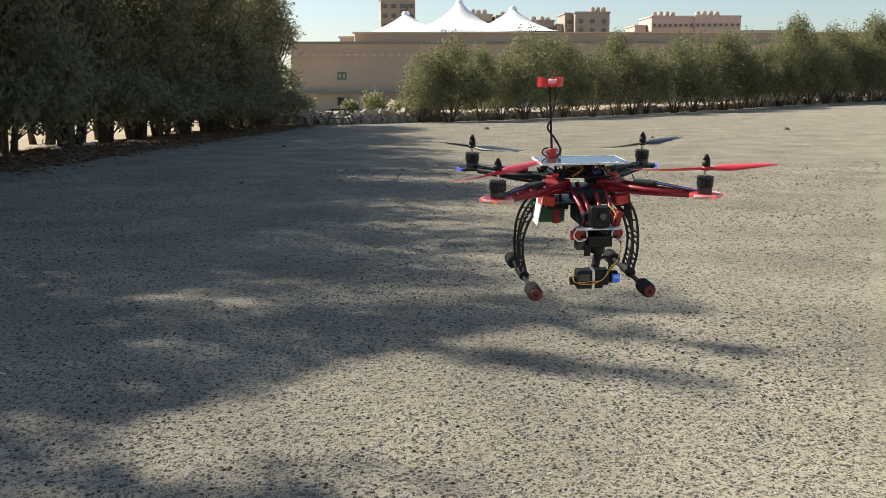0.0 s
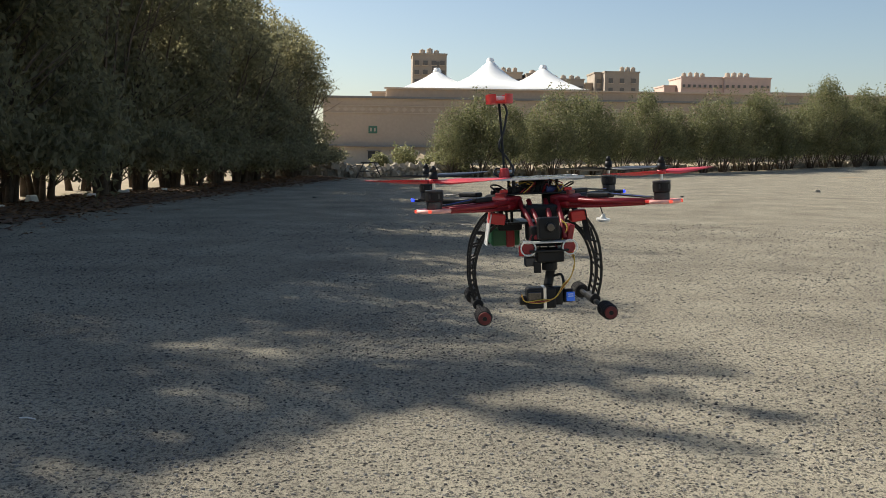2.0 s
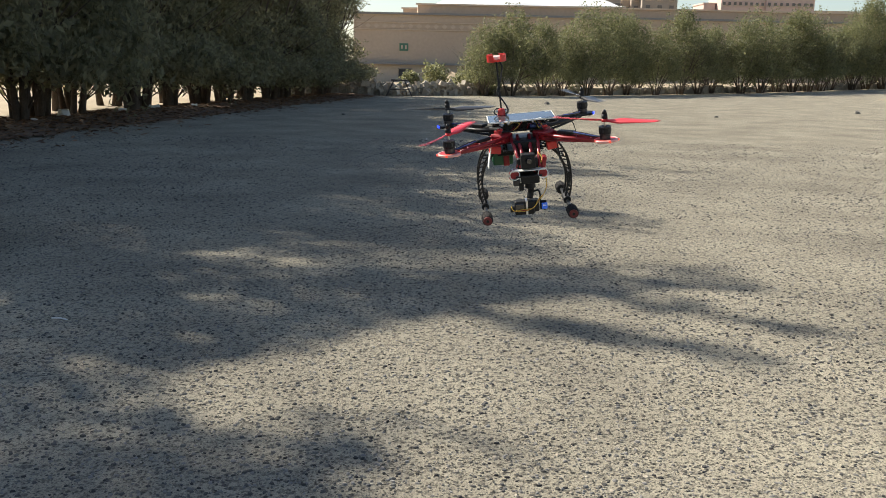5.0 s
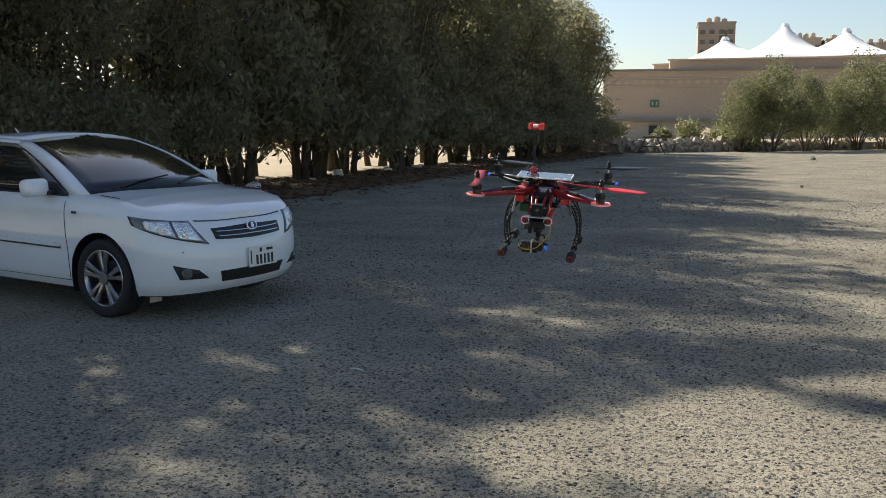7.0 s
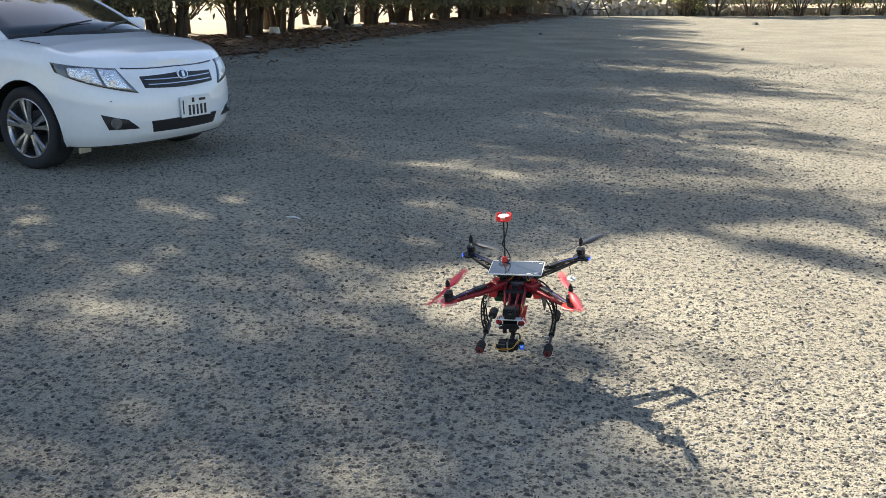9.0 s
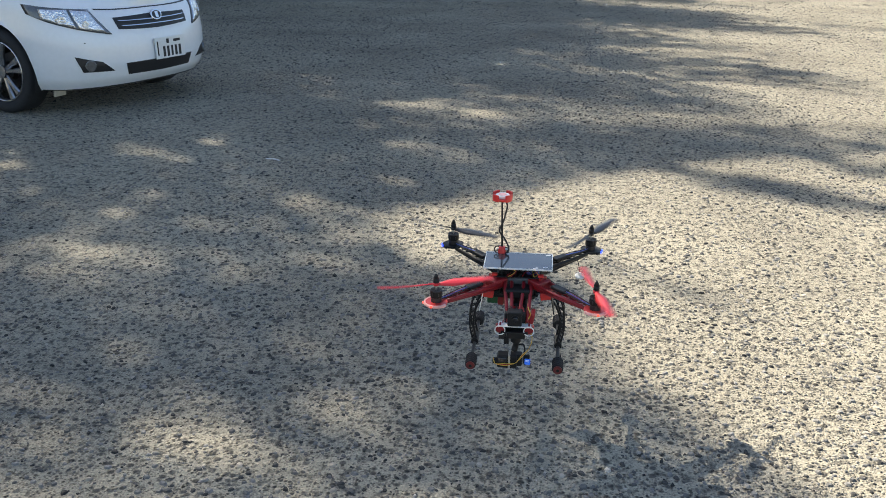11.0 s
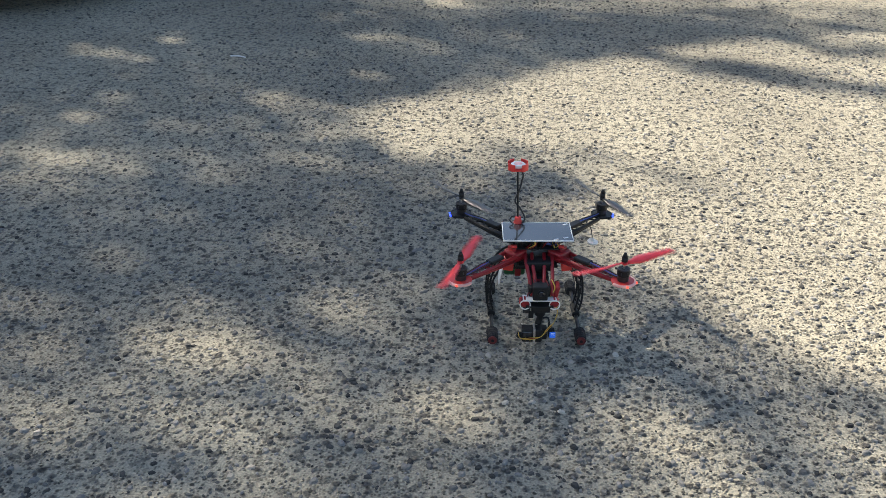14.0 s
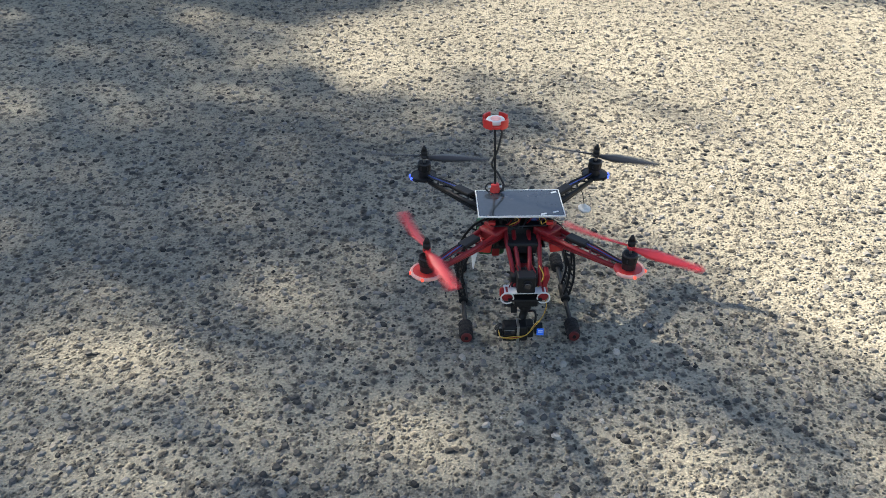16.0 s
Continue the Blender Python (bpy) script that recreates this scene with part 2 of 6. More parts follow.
def rise(x, y):
    """The ground's height: level near by, rising gently towards the far right."""
    far = 0.95 * step(x, 5, 60) * step(y, 42, 95)
    left = 0.25 * step(-x, 9.5, 16) * step(y, 0, 10)
    return far + left


def row_x(y):
    """Where the row of trees stands, beside the car park."""
    return -13.2 + 0.155 * y


def grid(name, xs, ys, zf, material, keep=None):
    verts = [(x, y, zf(x, y)) for y in ys for x in xs]
    w = len(xs)
    faces = [(j * w + i, j * w + i + 1, (j + 1) * w + i + 1, (j + 1) * w + i) for j in range(len(ys) - 1) for i in range(w - 1)
             if keep is None or keep((xs[i] + xs[i + 1]) / 2, (ys[j] + ys[j + 1]) / 2)]
    return mesh_from(name, verts, faces, material, True)


def spread(lo, hi, near, n):
    """Steps from lo to hi that are finer round near."""
    u = np.linspace(-1, 1, n)
    s = np.sign(u) * np.abs(u) ** 2.6
    return sorted({round(float(near + (hi - near) * v if v > 0 else near + (near - lo) * v), 3) for v in s})


ground = tagged(new("ground", grid("ground", spread(-1500, 1500, 0, 91), spread(-900, 2500, 30, 101), lambda x, y: rise(x, y) - 0.012, SAND)),
                "pale dry sandy ground round the car park", "ground", kind="structure")


def far_edge(x):
    """The far border of the car park."""
    return 54.0 + 0.9 * max(0, x + 1) ** 0.92 if x > -1 else 54.0


def lot_mesh():
    verts, faces = [], []
    ys = [-60, -30, -12, -4] + [k * 0.5 for k in range(0, 40)] + [20 + k * 1.5 for k in range(24)]
    nx = 60
    for y in ys:
        x0 = row_x(y) + 2.6 + 0.35 * noise.noise((0, y * 0.6, 3)) + 0.15 * noise.noise((0, y * 2.5, 9))
        for i in range(nx):
            u = i / (nx - 1)
            x = x0 + (110 - x0) * u ** 2.2
            top = far_edge(x) + 0.5 * noise.noise((x * 0.3, 0, 0))
            yy = min(y, top) if y < 54.4 else top * step(1, 0, 1)
            yy = y if y < 30 else 30 + (y - 30) / 24.5 * (top - 30)
            verts.append((x, yy, rise(x, yy) + 0.004 * noise.noise((x * 0.5, yy * 0.5, 1))))
    for j in range(len(ys) - 1):
        for i in range(nx - 1):
            a = j * nx + i
            faces.append((a, a + 1, a + nx + 1, a + nx))
    return mesh_from("car_park", verts, faces, ASPHALT, True)


car_park = tagged(new("car_park_pavement", lot_mesh()), "worn grey asphalt with coarse stones showing, dusty", "pavement", kind="structure")

# ---- far wall and buildings ----
def rubble_wall():
    thing = tagged(new("rubble_wall"), "low wall of pale broken rubble along the far edge of the car park", "wall", kind="structure")
    rng = random.Random(5)
    verts, faces = [], []
    def lump(c, s):
        k = len(verts)
        q = Euler((rng.uniform(0, 6), rng.uniform(0, 6), rng.uniform(0, 6))).to_matrix()
        for v in ((-1, -1, -1), (1, -1, -1), (1, 1, -1), (-1, 1, -1), (-1, -1, 1), (1, -1, 1), (1, 1, 1), (-1, 1, 1)):
            w = q @ Vector([a * b * rng.uniform(0.6, 1.1) / 2 for a, b in zip(v, s)])
            verts.append(Vector(c) + w)
        for f in ((0, 3, 2, 1), (4, 5, 6, 7), (0, 1, 5, 4), (1, 2, 6, 5), (2, 3, 7, 6), (3, 0, 4, 7)):
            faces.append([k + i for i in f])
    x = -9.0
    while x < 85:
        y0 = far_edge(x) + 2.2
        high = 0.75 if x < 5 else 0.5
        for _ in range(9 if x < 12 else 5):
            s = rng.uniform(0.16, 0.42)
            yy = y0 + rng.uniform(-0.3, 0.3)
            lump((x + rng.uniform(0, 0.5), yy, rise(x, yy) + rng.uniform(0.0, high)), (s * 1.3, s, s))
        x += 0.42 if x < 12 else 0.7
    part("rubble", mesh_from("rubble", verts, faces, PALE_STONE), None, thing)
    # solid core behind the loose stones
    bm = bmesh.new()
    for k in range(0, 94, 3):
        xa, xb = -9 + k, -6 + k
        ya, yb = far_edge(xa) + 2.3, far_edge(xb) + 2.3
        put_box(bm, (math.hypot(3, yb - ya), 0.5, 1.0 if xa < 5 else 0.7), Matrix.Translation(((xa + xb) / 2, (ya + yb) / 2, rise(xa, ya) + 0.15)) @ Matrix.Rotation(math.atan2(yb - ya, 3), 4, "Z"))
    part("core", bm, PALE_STONE, thing)


rubble_wall()


def earth_mound(x, y, r, h):
    bm = bmesh.new()
    rings = []
    for k in range(7):
        u = k / 6
        rings.append([bm.verts.new((x + r * (1 - u) * math.cos(a) * (1 + 0.15 * noise.noise((a, u * 3, x))), y + r * 0.8 * (1 - u) * math.sin(a), -0.1 + h * step(u, 0, 1.05) * (1 + 0.15 * noise.noise((a * 2, u, y))))) for a in (2 * math.pi * i / 24 for i in range(24))])
    for a, b in zip(rings, rings[1:]):
        for i in range(24):
            bm.faces.new((a[i], a[(i + 1) % 24], b[(i + 1) % 24], b[i]))
    return tagged(new("earth_mound", finish("earth_mound", bm, SAND, True)), "heap of pale earth behind the rubble wall", "earth mound")


earth_mound(-4.5, 66, 4.0, 2.0)
earth_mound(3.5, 75, 5.0, 1.5)


def mall():
    hall = tagged(new("exhibition_hall"), "long tan plastered hall with a patterned frieze, in shade", "building")
    y = 130.0
    part("wall", box((150, 30, 10.4), pose(67, y + 15, 4.3)), PLASTER, hall)
    part("upper_wall", box((118, 28, 1.5), pose(60, y + 17, 10.2)), PLASTER, hall)
    part("parapet", box((150.4, 0.5, 0.28), pose(67, y - 0.1, 9.45)), ROOF_EDGE, hall)
    part("upper_parapet", box((118.6, 0.5, 0.22), pose(60, y + 2.8, 11.0)), PLASTER_LIGHT, hall)
    # frieze: two rails and a row of lozenges
    for z in (8.25, 7.25):
        part("rail", box((150.2, 0.2, 0.12), pose(67, y - 0.06, z)), PLASTER_LIGHT, hall)
    lozenge = finish("lozenge", box((0.55, 0.16, 0.55), pose(0, 0, 0, 0, 45, 0)), PLASTER_LIGHT)
    for k in range(110):
        part("lozenge", lozenge, None, hall).location = (-7.2 + k * 1.2, y - 0.04, 7.75)
    part("ledge", box((60, 1.2, 0.28), pose(20, y - 0.6, 2.55)), ROOF_EDGE, hall)
    part("plinth", box((60, 0.4, 2.4), pose(20, y - 0.2, 1.2)), PLASTER_LIGHT, hall)
    sign = part("sign", box((1.25, 0.12, 1.05), pose(-0.92, y - 0.07, 4.85)), GREEN_SIGN, hall, "small dark green sign with white marks")
    for dx in (-0.28, 0.28):
        part("mark", box((0.22, 0.05, 0.5), pose(-0.92 + dx, y - 0.15, 4.85)), PLASTER_LIGHT, sign)
    part("opening", box((1.75, 0.3, 1.25), pose(-0.75, y - 0.35, 1.15)), DARK_GAP, hall, "dark low opening")
    part("door_canopy", box((2.0, 0.5, 0.1), pose(-0.75, y - 0.6, 1.85)), ROOF_EDGE, hall)
    return hall


mall()


def tent_roof():
    """A stretched white roof with three peaks."""
    thing = tagged(new("tensile_roof"), "white stretched membrane roof with three pointed peaks", "tent roof")
    peaks = ((10.6, 17.2), (20.7, 19.0), (30.6, 17.7))
    y0, z0 = 170.0, 13.0
    def height(x, y):
        u = (x - 21.5) / 17.5
        v = (y - y0) / 13.0
        edge = max(0.0, 1 - u * u) ** 0.5 * max(0.0, 1 - v * v) ** 0.5
        z = z0 - 0.2 + 0.6 * edge
        lift = 0.0
        for px, pz in peaks:
            d = math.hypot(x - px, (y - y0) * 0.7)
            lift = max(lift, (pz - z0 - 0.4) * math.exp(-(max(0.0, d - 0.4) / 4.5) ** 1.12) * min(1, edge * 2))
        return z + lift
    xs = np.linspace(4, 39, 106)
    ys = np.linspace(y0 - 13, y0 + 13, 54)
    verts = [(x, y, height(x, y)) for y in ys for x in xs]
    w = len(xs)
    faces = [(j * w + i, j * w + i + 1, (j + 1) * w + i + 1, (j + 1) * w + i) for j in range(len(ys) - 1) for i in range(w - 1)]
    part("membrane", mesh_from("membrane", verts, faces, MEMBRANE, True), None, thing)
    for px, pz in peaks:
        part("peak_cap", cyl(0.85, 0.5, 0.7, pose(px, y0, pz + 0.15), 16), MEMBRANE, thing)
    part("drum", box((40, 27, 12), pose(21, y0, 6.2)), PLASTER, thing)
    part("drum_edge", box((40.5, 27.5, 0.25), pose(21, y0, 12.25)), PLASTER_LIGHT, thing)
    thing.matrix_basis = Matrix.Translation((20, y0, 0)) @ Matrix.Rotation(radians(-12), 4, "Z") @ Matrix.Translation((-20, -y0, 0))
    return thing


tent_roof()


def tower_block(x, y, w, d, h, material, cols, rows, label, roof_bits, col_w=1.6, win_h=1.5, dark_strip=False):
    """A block of flats with recessed windows and roof structures."""
    thing = tagged(new("apartment_block"), label, "apartment building", group="distant blocks of flats")
    part("wall", box((w, d, h), pose(x, y + d / 2, h / 2)), material, thing)
    part("roof_edge", box((w + 0.5, d + 0.5, 0.5), pose(x, y + d / 2, h + 0.1)), material, thing)
    for r in range(rows):
        for c in range(cols):
            cx = x - w / 2 + w * (c + 0.5) / cols
            cz = h - 3.0 - 3.3 * r
            win = part("window", box((col_w, 0.5, win_h), pose(cx, y - 0.05, cz)), FAR_WINDOW, thing)
            part("sill", box((col_w + 0.5, 0.6, 0.25), pose(cx, y - 0.2, cz - win_h / 2 - 0.15)), PLASTER_LIGHT, win)
    if dark_strip:
        # dark block on the wall; its colour stands in for a recess's shade
        part("painted_recess", box((w * 0.22, 0.6, h * 0.5), pose(x + w * 0.18, y - 0.05, h * 0.68)), FAR_WINDOW, thing)
    for dx, bw, bh in roof_bits:
        tank = part("water_tank", cyl(bw / 2, bw / 2 * 0.9, bh, pose(x + dx, y + d * 0.3, h + 0.3 + bh / 2), 10), PLASTER_LIGHT, thing)
        part("tank_lid", cyl(bw / 2 * 0.5, bw / 2 * 0.3, 0.4, pose(x + dx, y + d * 0.3, h + 0.4 + bh), 8), PLASTER_LIGHT, tank)
    return thing


tower_block(17.3, 320, 12.0, 14, 36.3, PLASTER_GREY, 4, 6, "tall grey-brown block of flats with water tanks", ((-2.5, 2.2, 1.6), (0.2, 2.4, 2.0), (2.6, 2.0, 1.4)), dark_strip=True)
tower_block(46.5, 326, 9.6, 14, 31.0, PLASTER_LIGHT, 4, 4, "beige block of flats with roof structures", ((-3.6, 1.6, 1.6), (-1.6, 1.8, 1.8), (0.4, 1.8, 1.6), (2.6, 1.8, 1.7)))
tower_block(54.9, 322, 5.4, 12, 30.2, PLASTER_GREY, 2, 4, "narrow grey-brown block of flats", ((0.0, 2.6, 1.3),))
tower_block(66.9, 320, 11.4, 14, 28.4, PLASTER_GREY, 5, 3, "low grey-brown block of flats with roof tanks", ((-4, 2.0, 1.2), (-1.0, 2.0, 1.4), (2.0, 2.0, 1.4), (4.2, 2.0, 1.1)))
tower_block(76.2, 326, 3.4, 10, 27.6, PLASTER_LIGHT, 1, 3, "slim pale stair tower between the blocks", ())
tower_block(78.7, 323, 3.2, 12, 31.2, PLASTER_GREY, 1, 4, "recessed grey wing of a block of flats", ())
tower_block(86.1, 319, 12.4, 14, 31.2, PLASTER_GREY, 3, 4, "grey block of flats with square windows and tanks", ((1.0, 1.8, 1.8), (3.0, 1.8, 1.8), (5.0, 1.8, 1.8)), 1.5, 1.6)
tower_block(105.9, 326, 4.2, 12, 27.2, PLASTER_PINK, 2, 3, "low pink end block", (), 1.0, 1.0)
tower_block(116.2, 321, 15.6, 14, 30.0, PLASTER_PINK, 8, 3, "long pink block of flats with small windows", ((-5.5, 1.8, 1.5), (-3.2, 1.8, 1.7), (-0.8, 1.8, 1.7), (1.4, 1.8, 1.5)), 0.9, 1.0)
tower_block(132.6, 320, 17.2, 14, 30.0, PLASTER_PINK, 8, 3, "long pink block of flats with roof tanks", ((-6.0, 2.0, 1.7), (-3.6, 2.0, 1.8), (-1.2, 2.0, 1.8), (1.2, 2.0, 1.6)), 0.9, 1.0)
tower_block(150.0, 322, 14.0, 14, 25.0, PLASTER_LIGHT, 5, 2, "low cream block of flats", (), 1.0, 1.0)


# ---- trees ----
def leaf_cloud(name, rng, blobs, count, size, material):
    """Many small folded leaves scattered in overlapping clumps."""
    g = np.random.RandomState(rng)
    vol = np.array([b[3] * b[4] * b[5] * (*b, 1.0)[6] for b in blobs])
    pick = g.choice(len(blobs), count, p=vol / vol.sum())
    b = np.array(blobs)[pick]
    d = g.normal(size=(count, 3))
    d /= np.linalg.norm(d, axis=1)[:, None]
    rad = g.uniform(0.25, 1.0, count) ** 0.55
    wob = 1 + 0.28 * np.sin(d[:, 0] * 7 + pick) * np.cos(d[:, 2] * 6 + pick * 2) + g.normal(size=count) * 0.06
    c = b[:, :3] + d * (rad * wob)[:, None] * b[:, 3:6]
    a = g.normal(size=(count, 3)) + np.array((0, 0, -0.5))
    a /= np.linalg.norm(a, axis=1)[:, None]
    s = np.cross(a, g.normal(size=(count, 3)))
    s /= np.linalg.norm(s, axis=1)[:, None]
    up = np.cross(a, s)
    k = size * g.uniform(0.6, 1.35, count)[:, None]
    v = np.empty((count, 4, 3))
    v[:, 0], v[:, 2] = c - a * k * 0.5, c + a * k * 0.5
    v[:, 1], v[:, 3] = c + s * k * 0.24 + up * k * 0.08, c - s * k * 0.24 + up * k * 0.08
    faces = (np.arange(count)[:, None] * 4 + np.arange(4)).tolist()
    me = bpy.data.meshes.new(name)
    me.from_pydata(v.reshape(-1, 3).tolist(), [], faces)
    me.materials.append(material)
    return me


def stems(rng, n, height, spreadr, r0):
    bm = bmesh.new()
    for k in range(n):
        a = 2 * math.pi * (k + rng.uniform(-0.3, 0.3)) / n
        x, y = 0.35 * rng.uniform(0, 1) * math.cos(a), 0.35 * rng.uniform(0, 1) * math.sin(a)
        pts, rad = [], []
        h = height * rng.uniform(0.75, 1.1)
        for i in range(7):
            u = i / 6
            pts.append((x + spreadr * u ** 1.3 * math.cos(a) + 0.12 * noise.noise((k, u * 4, rng.random())), y + spreadr * u ** 1.3 * math.sin(a) + 0.12 * noise.noise((u * 4, k, 2)), -0.1 + h * u))
            rad.append(r0 * rng.uniform(0.85, 1.1) * (1.15 - 0.95 * u) * (1.5 if i == 0 else 1))
        tube(bm, pts, rad, 7)
        for _ in range(4):
            i = rng.randint(2, 5)
            p = Vector(pts[i])
            b = a + rng.uniform(-1.3, 1.3)
            l = rng.uniform(0.5, 1.3) * spreadr
            tube(bm, [p, p + Vector((l * 0.5 * math.cos(b), l * 0.5 * math.sin(b), 0.45)), p + Vector((l * math.cos(b), l * math.sin(b), 1.1))], [rad[i] * 0.6, rad[i] * 0.4, rad[i] * 0.12], 5)
    # low bare twigs
    for _ in range(8):
        a = rng.uniform(0, 6.28)
        tube(bm, [(0.2 * math.cos(a), 0.2 * math.sin(a), 0.3), (0.6 * math.cos(a), 0.6 * math.sin(a), rng.uniform(0.5, 0.9)), (1.2 * math.cos(a + 0.3), 1.2 * math.sin(a + 0.3), rng.uniform(0.7, 1.5))], [0.02, 0.014, 0.006], 4)
    return bm


def tree(seed, height, width, bottom, leaves, leaf, leaf_material, label, n_stems, r0, skirt=7, clumps=13, lump=0.22, tall=1.0, top=0.55):
    rng = random.Random(seed)
    thing = tagged(new("tree"), label, "tree", group="row of trees")
    part("trunk", stems(rng, n_stems, height * 0.62, width * 0.28, r0), BARK, thing, smooth=True)
    blobs = []
    for k in range(clumps):
        u = rng.uniform(0, 1)
        z = bottom + 0.9 + (height - bottom - 1.9) * u
        reach = width * 0.5 * (1.0 - top * u ** 1.5) * rng.uniform(0.25, 0.8)
        a = rng.uniform(0, 6.28)
        s = rng.uniform(0.75, 1.35) * width * lump * (1 - (top - 0.55) * 1.6 * u * u)
        blobs.append((reach * math.cos(a), reach * math.sin(a), z, s, s, s * rng.uniform(0.7, 1.1) * tall, 1 - (top - 0.55) * 2.0 * step(u, 0.5, 1)))
    blobs.append((0, 0, height - 1.0, width * 0.13, width * 0.13, 1.0, 0.8))
    for k in range(6 if top > 0.6 else 0):   # thin upright shoots over the crown
        a, q = rng.uniform(0, 6.28), rng.uniform(0.05, 0.24) * width
        blobs.append((q * math.cos(a), q * math.sin(a), height - rng.uniform(0.6, 2.2), width * 0.05, width * 0.05, rng.uniform(0.6, 1.1), 0.9))
    for k in range(skirt):   # a low skirt of foliage
        a = 2 * math.pi * k / max(1, skirt) + rng.uniform(-0.3, 0.3)
        blobs.append((width * 0.33 * math.cos(a), width * 0.33 * math.sin(a), bottom + rng.uniform(0.35, 0.9), width * 0.19, width * 0.19, 0.55, 1.0))
    part("crown", leaf_cloud("crown", seed, blobs, leaves, leaf, leaf_material), None, thing)
    return thing


# Chosen sunlit strokes on the asphalt, for which the nearer crowns are cut: two ends, half width, how open.
LIT_STROKES = ((-2.92, 5.42, -2.31, 4.93, 0.11, 0.8), (-1.65, 4.5, -1.03, 4.13, 0.10, 0.6), (-3.68, 5.27, -2.87, 4.1, 0.11, 0.7), (-2.27, 3.4, -2.16, 3.31, 0.12, 0.6),
            (-2.0, 3.49, -1.85, 3.29, 0.11, 0.7), (-1.35, 2.46, -1.18, 2.32, 0.08, 0.5), (-1.47, 3.53, -1.23, 3.18, 0.09, 0.5), (-2.28, 3.51, -1.82, 3.18, 0.13, 0.6),
            (-1.39, 4.24, -0.97, 4.14, 0.08, 0.7), (-2.19, 7.48, -0.63, 6.84, 0.08, 0.9), (-1.13, 5.74, -0.68, 5.53, 0.11, 0.8), (-2.59, 5.67, -2.08, 5.33, 0.1, 0.6))
LOW_LIT_STROKES = ((-1.6, 2.0, -1.23, 1.71, 0.12, 0.45), (-0.77, 2.39, -0.58, 2.35, 0.05, 0.5), (-0.57, 2.21, -0.36, 2.05, 0.07, 0.6), (-1.2, 2.15, -1.03, 2.03, 0.1, 0.7),
                (-0.95, 1.99, -0.75, 1.89, 0.11, 0.75), (-0.88, 1.63, -0.67, 1.66, 0.1, 0.5), (-1.16, 1.98, -1.01, 1.71, 0.1, 0.3), (-0.52, 1.67, -0.43, 1.64, 0.08, 0.6),
                (-0.36, 1.8, -0.06, 1.74, 0.07, 0.6), (-0.28, 1.66, 0.26, 1.65, 0.08, 0.6), (0.15, 1.81, 0.28, 1.77, 0.06, 0.9), (-0.41, 1.97, -0.23, 2.06, 0.05, 0.5),
                (-1.12, 3.15, -1.09, 3.1, 0.06, 0.5), (-0.63, 2.41, -0.44, 2.21, 0.06, 0.4))
# chosen shade streaks on the asphalt; leaves are kept or added to cast them
SHADE_STROKES = ((0.6, 5.4, 2.1, 4.5, 0.12, 0.7), (1.2, 6.2, 2.6, 5.1, 0.11, 0.7), (0.09, 3.72, 0.79, 3.21, 0.07, 0.35))
# outline of the asphalt chosen to be sunlit, kept free of leaf shade
LIT_OUTLINE = ((-0.66, 4.49), (-1.03, 4.13), (-0.74, 3.83), (-0.62, 3.6), (-0.25, 3.6), (0.03, 3.5), (0.15, 3.26), (0.22, 2.92), (0.37, 2.46), (0.7, 2.1), (1.3, 1.75), (2.2, 1.2), (9, 0), (9, 7), (1.64, 6.0), (0.67, 5.53), (0.16, 5.18), (-0.4, 4.6))


def near_stroke(x, y, strokes):
    """How deep points lie within the strokes, 0 to 1."""
    best = np.zeros(len(x))
    for ax, ay, bx, by, r, k in strokes:
        dx, dy = bx - ax, by - ay
        u = np.clip(((x - ax) * dx + (y - ay) * dy) / (dx * dx + dy * dy), 0, 1)
        d = np.hypot(x - ax - u * dx, y - ay - u * dy) / r
        best = np.maximum(best, k * np.clip((1.5 - d) / 0.8, 0, 1))
    return best


def lit_mask(p):
    """How far the asphalt shaded by the points p is meant to be sunlit: 0 shaded, 1 clear."""
    s = p[:, 2] / SUN_WAY.z
    x, y = p[:, 0] - SUN_WAY.x * s, p[:, 1] - SUN_WAY.y * s
    g = np.random.RandomState(len(p))
    x = x + 0.05 * np.sin(y * 9.0 + 1.3 * x) + 0.03 * np.sin(y * 23 + x * 7) + 0.06 * g.normal(size=len(x))
    y = y + 0.05 * np.sin(x * 8.0) + 0.03 * np.sin(x * 21 + 2) + 0.06 * g.normal(size=len(x))
    inside = np.zeros(len(x), bool)
    for (ax, ay), (bx, by) in zip(LIT_OUTLINE, LIT_OUTLINE[1:] + LIT_OUTLINE[:1]):
        if ay != by:
            inside ^= ((ay > y) != (by > y)) & (x < (bx - ax) * (y - ay) / (by - ay) + ax)
    clear = np.where(inside, 1.0, near_stroke(x, y, LIT_STROKES + LOW_LIT_STROKES))
    return clear * (1 - near_stroke(x, y, SHADE_STROKES)), x, y


def thin_crown(tree_ob, rng):
    """Takes the leaves out of a crown that would shade the asphalt chosen to be sunlit."""
    crown = next(o for o in tree_ob.children if o.name.startswith("crown"))
    me = crown.data
    v = np.empty(len(me.vertices) * 3)
    me.vertices.foreach_get("co", v)
    v = v.reshape(-1, 4, 3)
    m = np.array(tree_ob.matrix_basis)
    gone, _, _ = lit_mask(v.mean(1) @ m[:3, :3].T + m[:3, 3])
    keep = v[rng.rand(len(v)) >= gone]
    clean = bpy.data.meshes.new("crown")
    clean.from_pydata(keep.reshape(-1, 3).tolist(), [], (np.arange(len(keep))[:, None] * 4 + np.arange(4)).tolist())
    clean.materials.append(LEAF_DARK)
    crown.data = clean


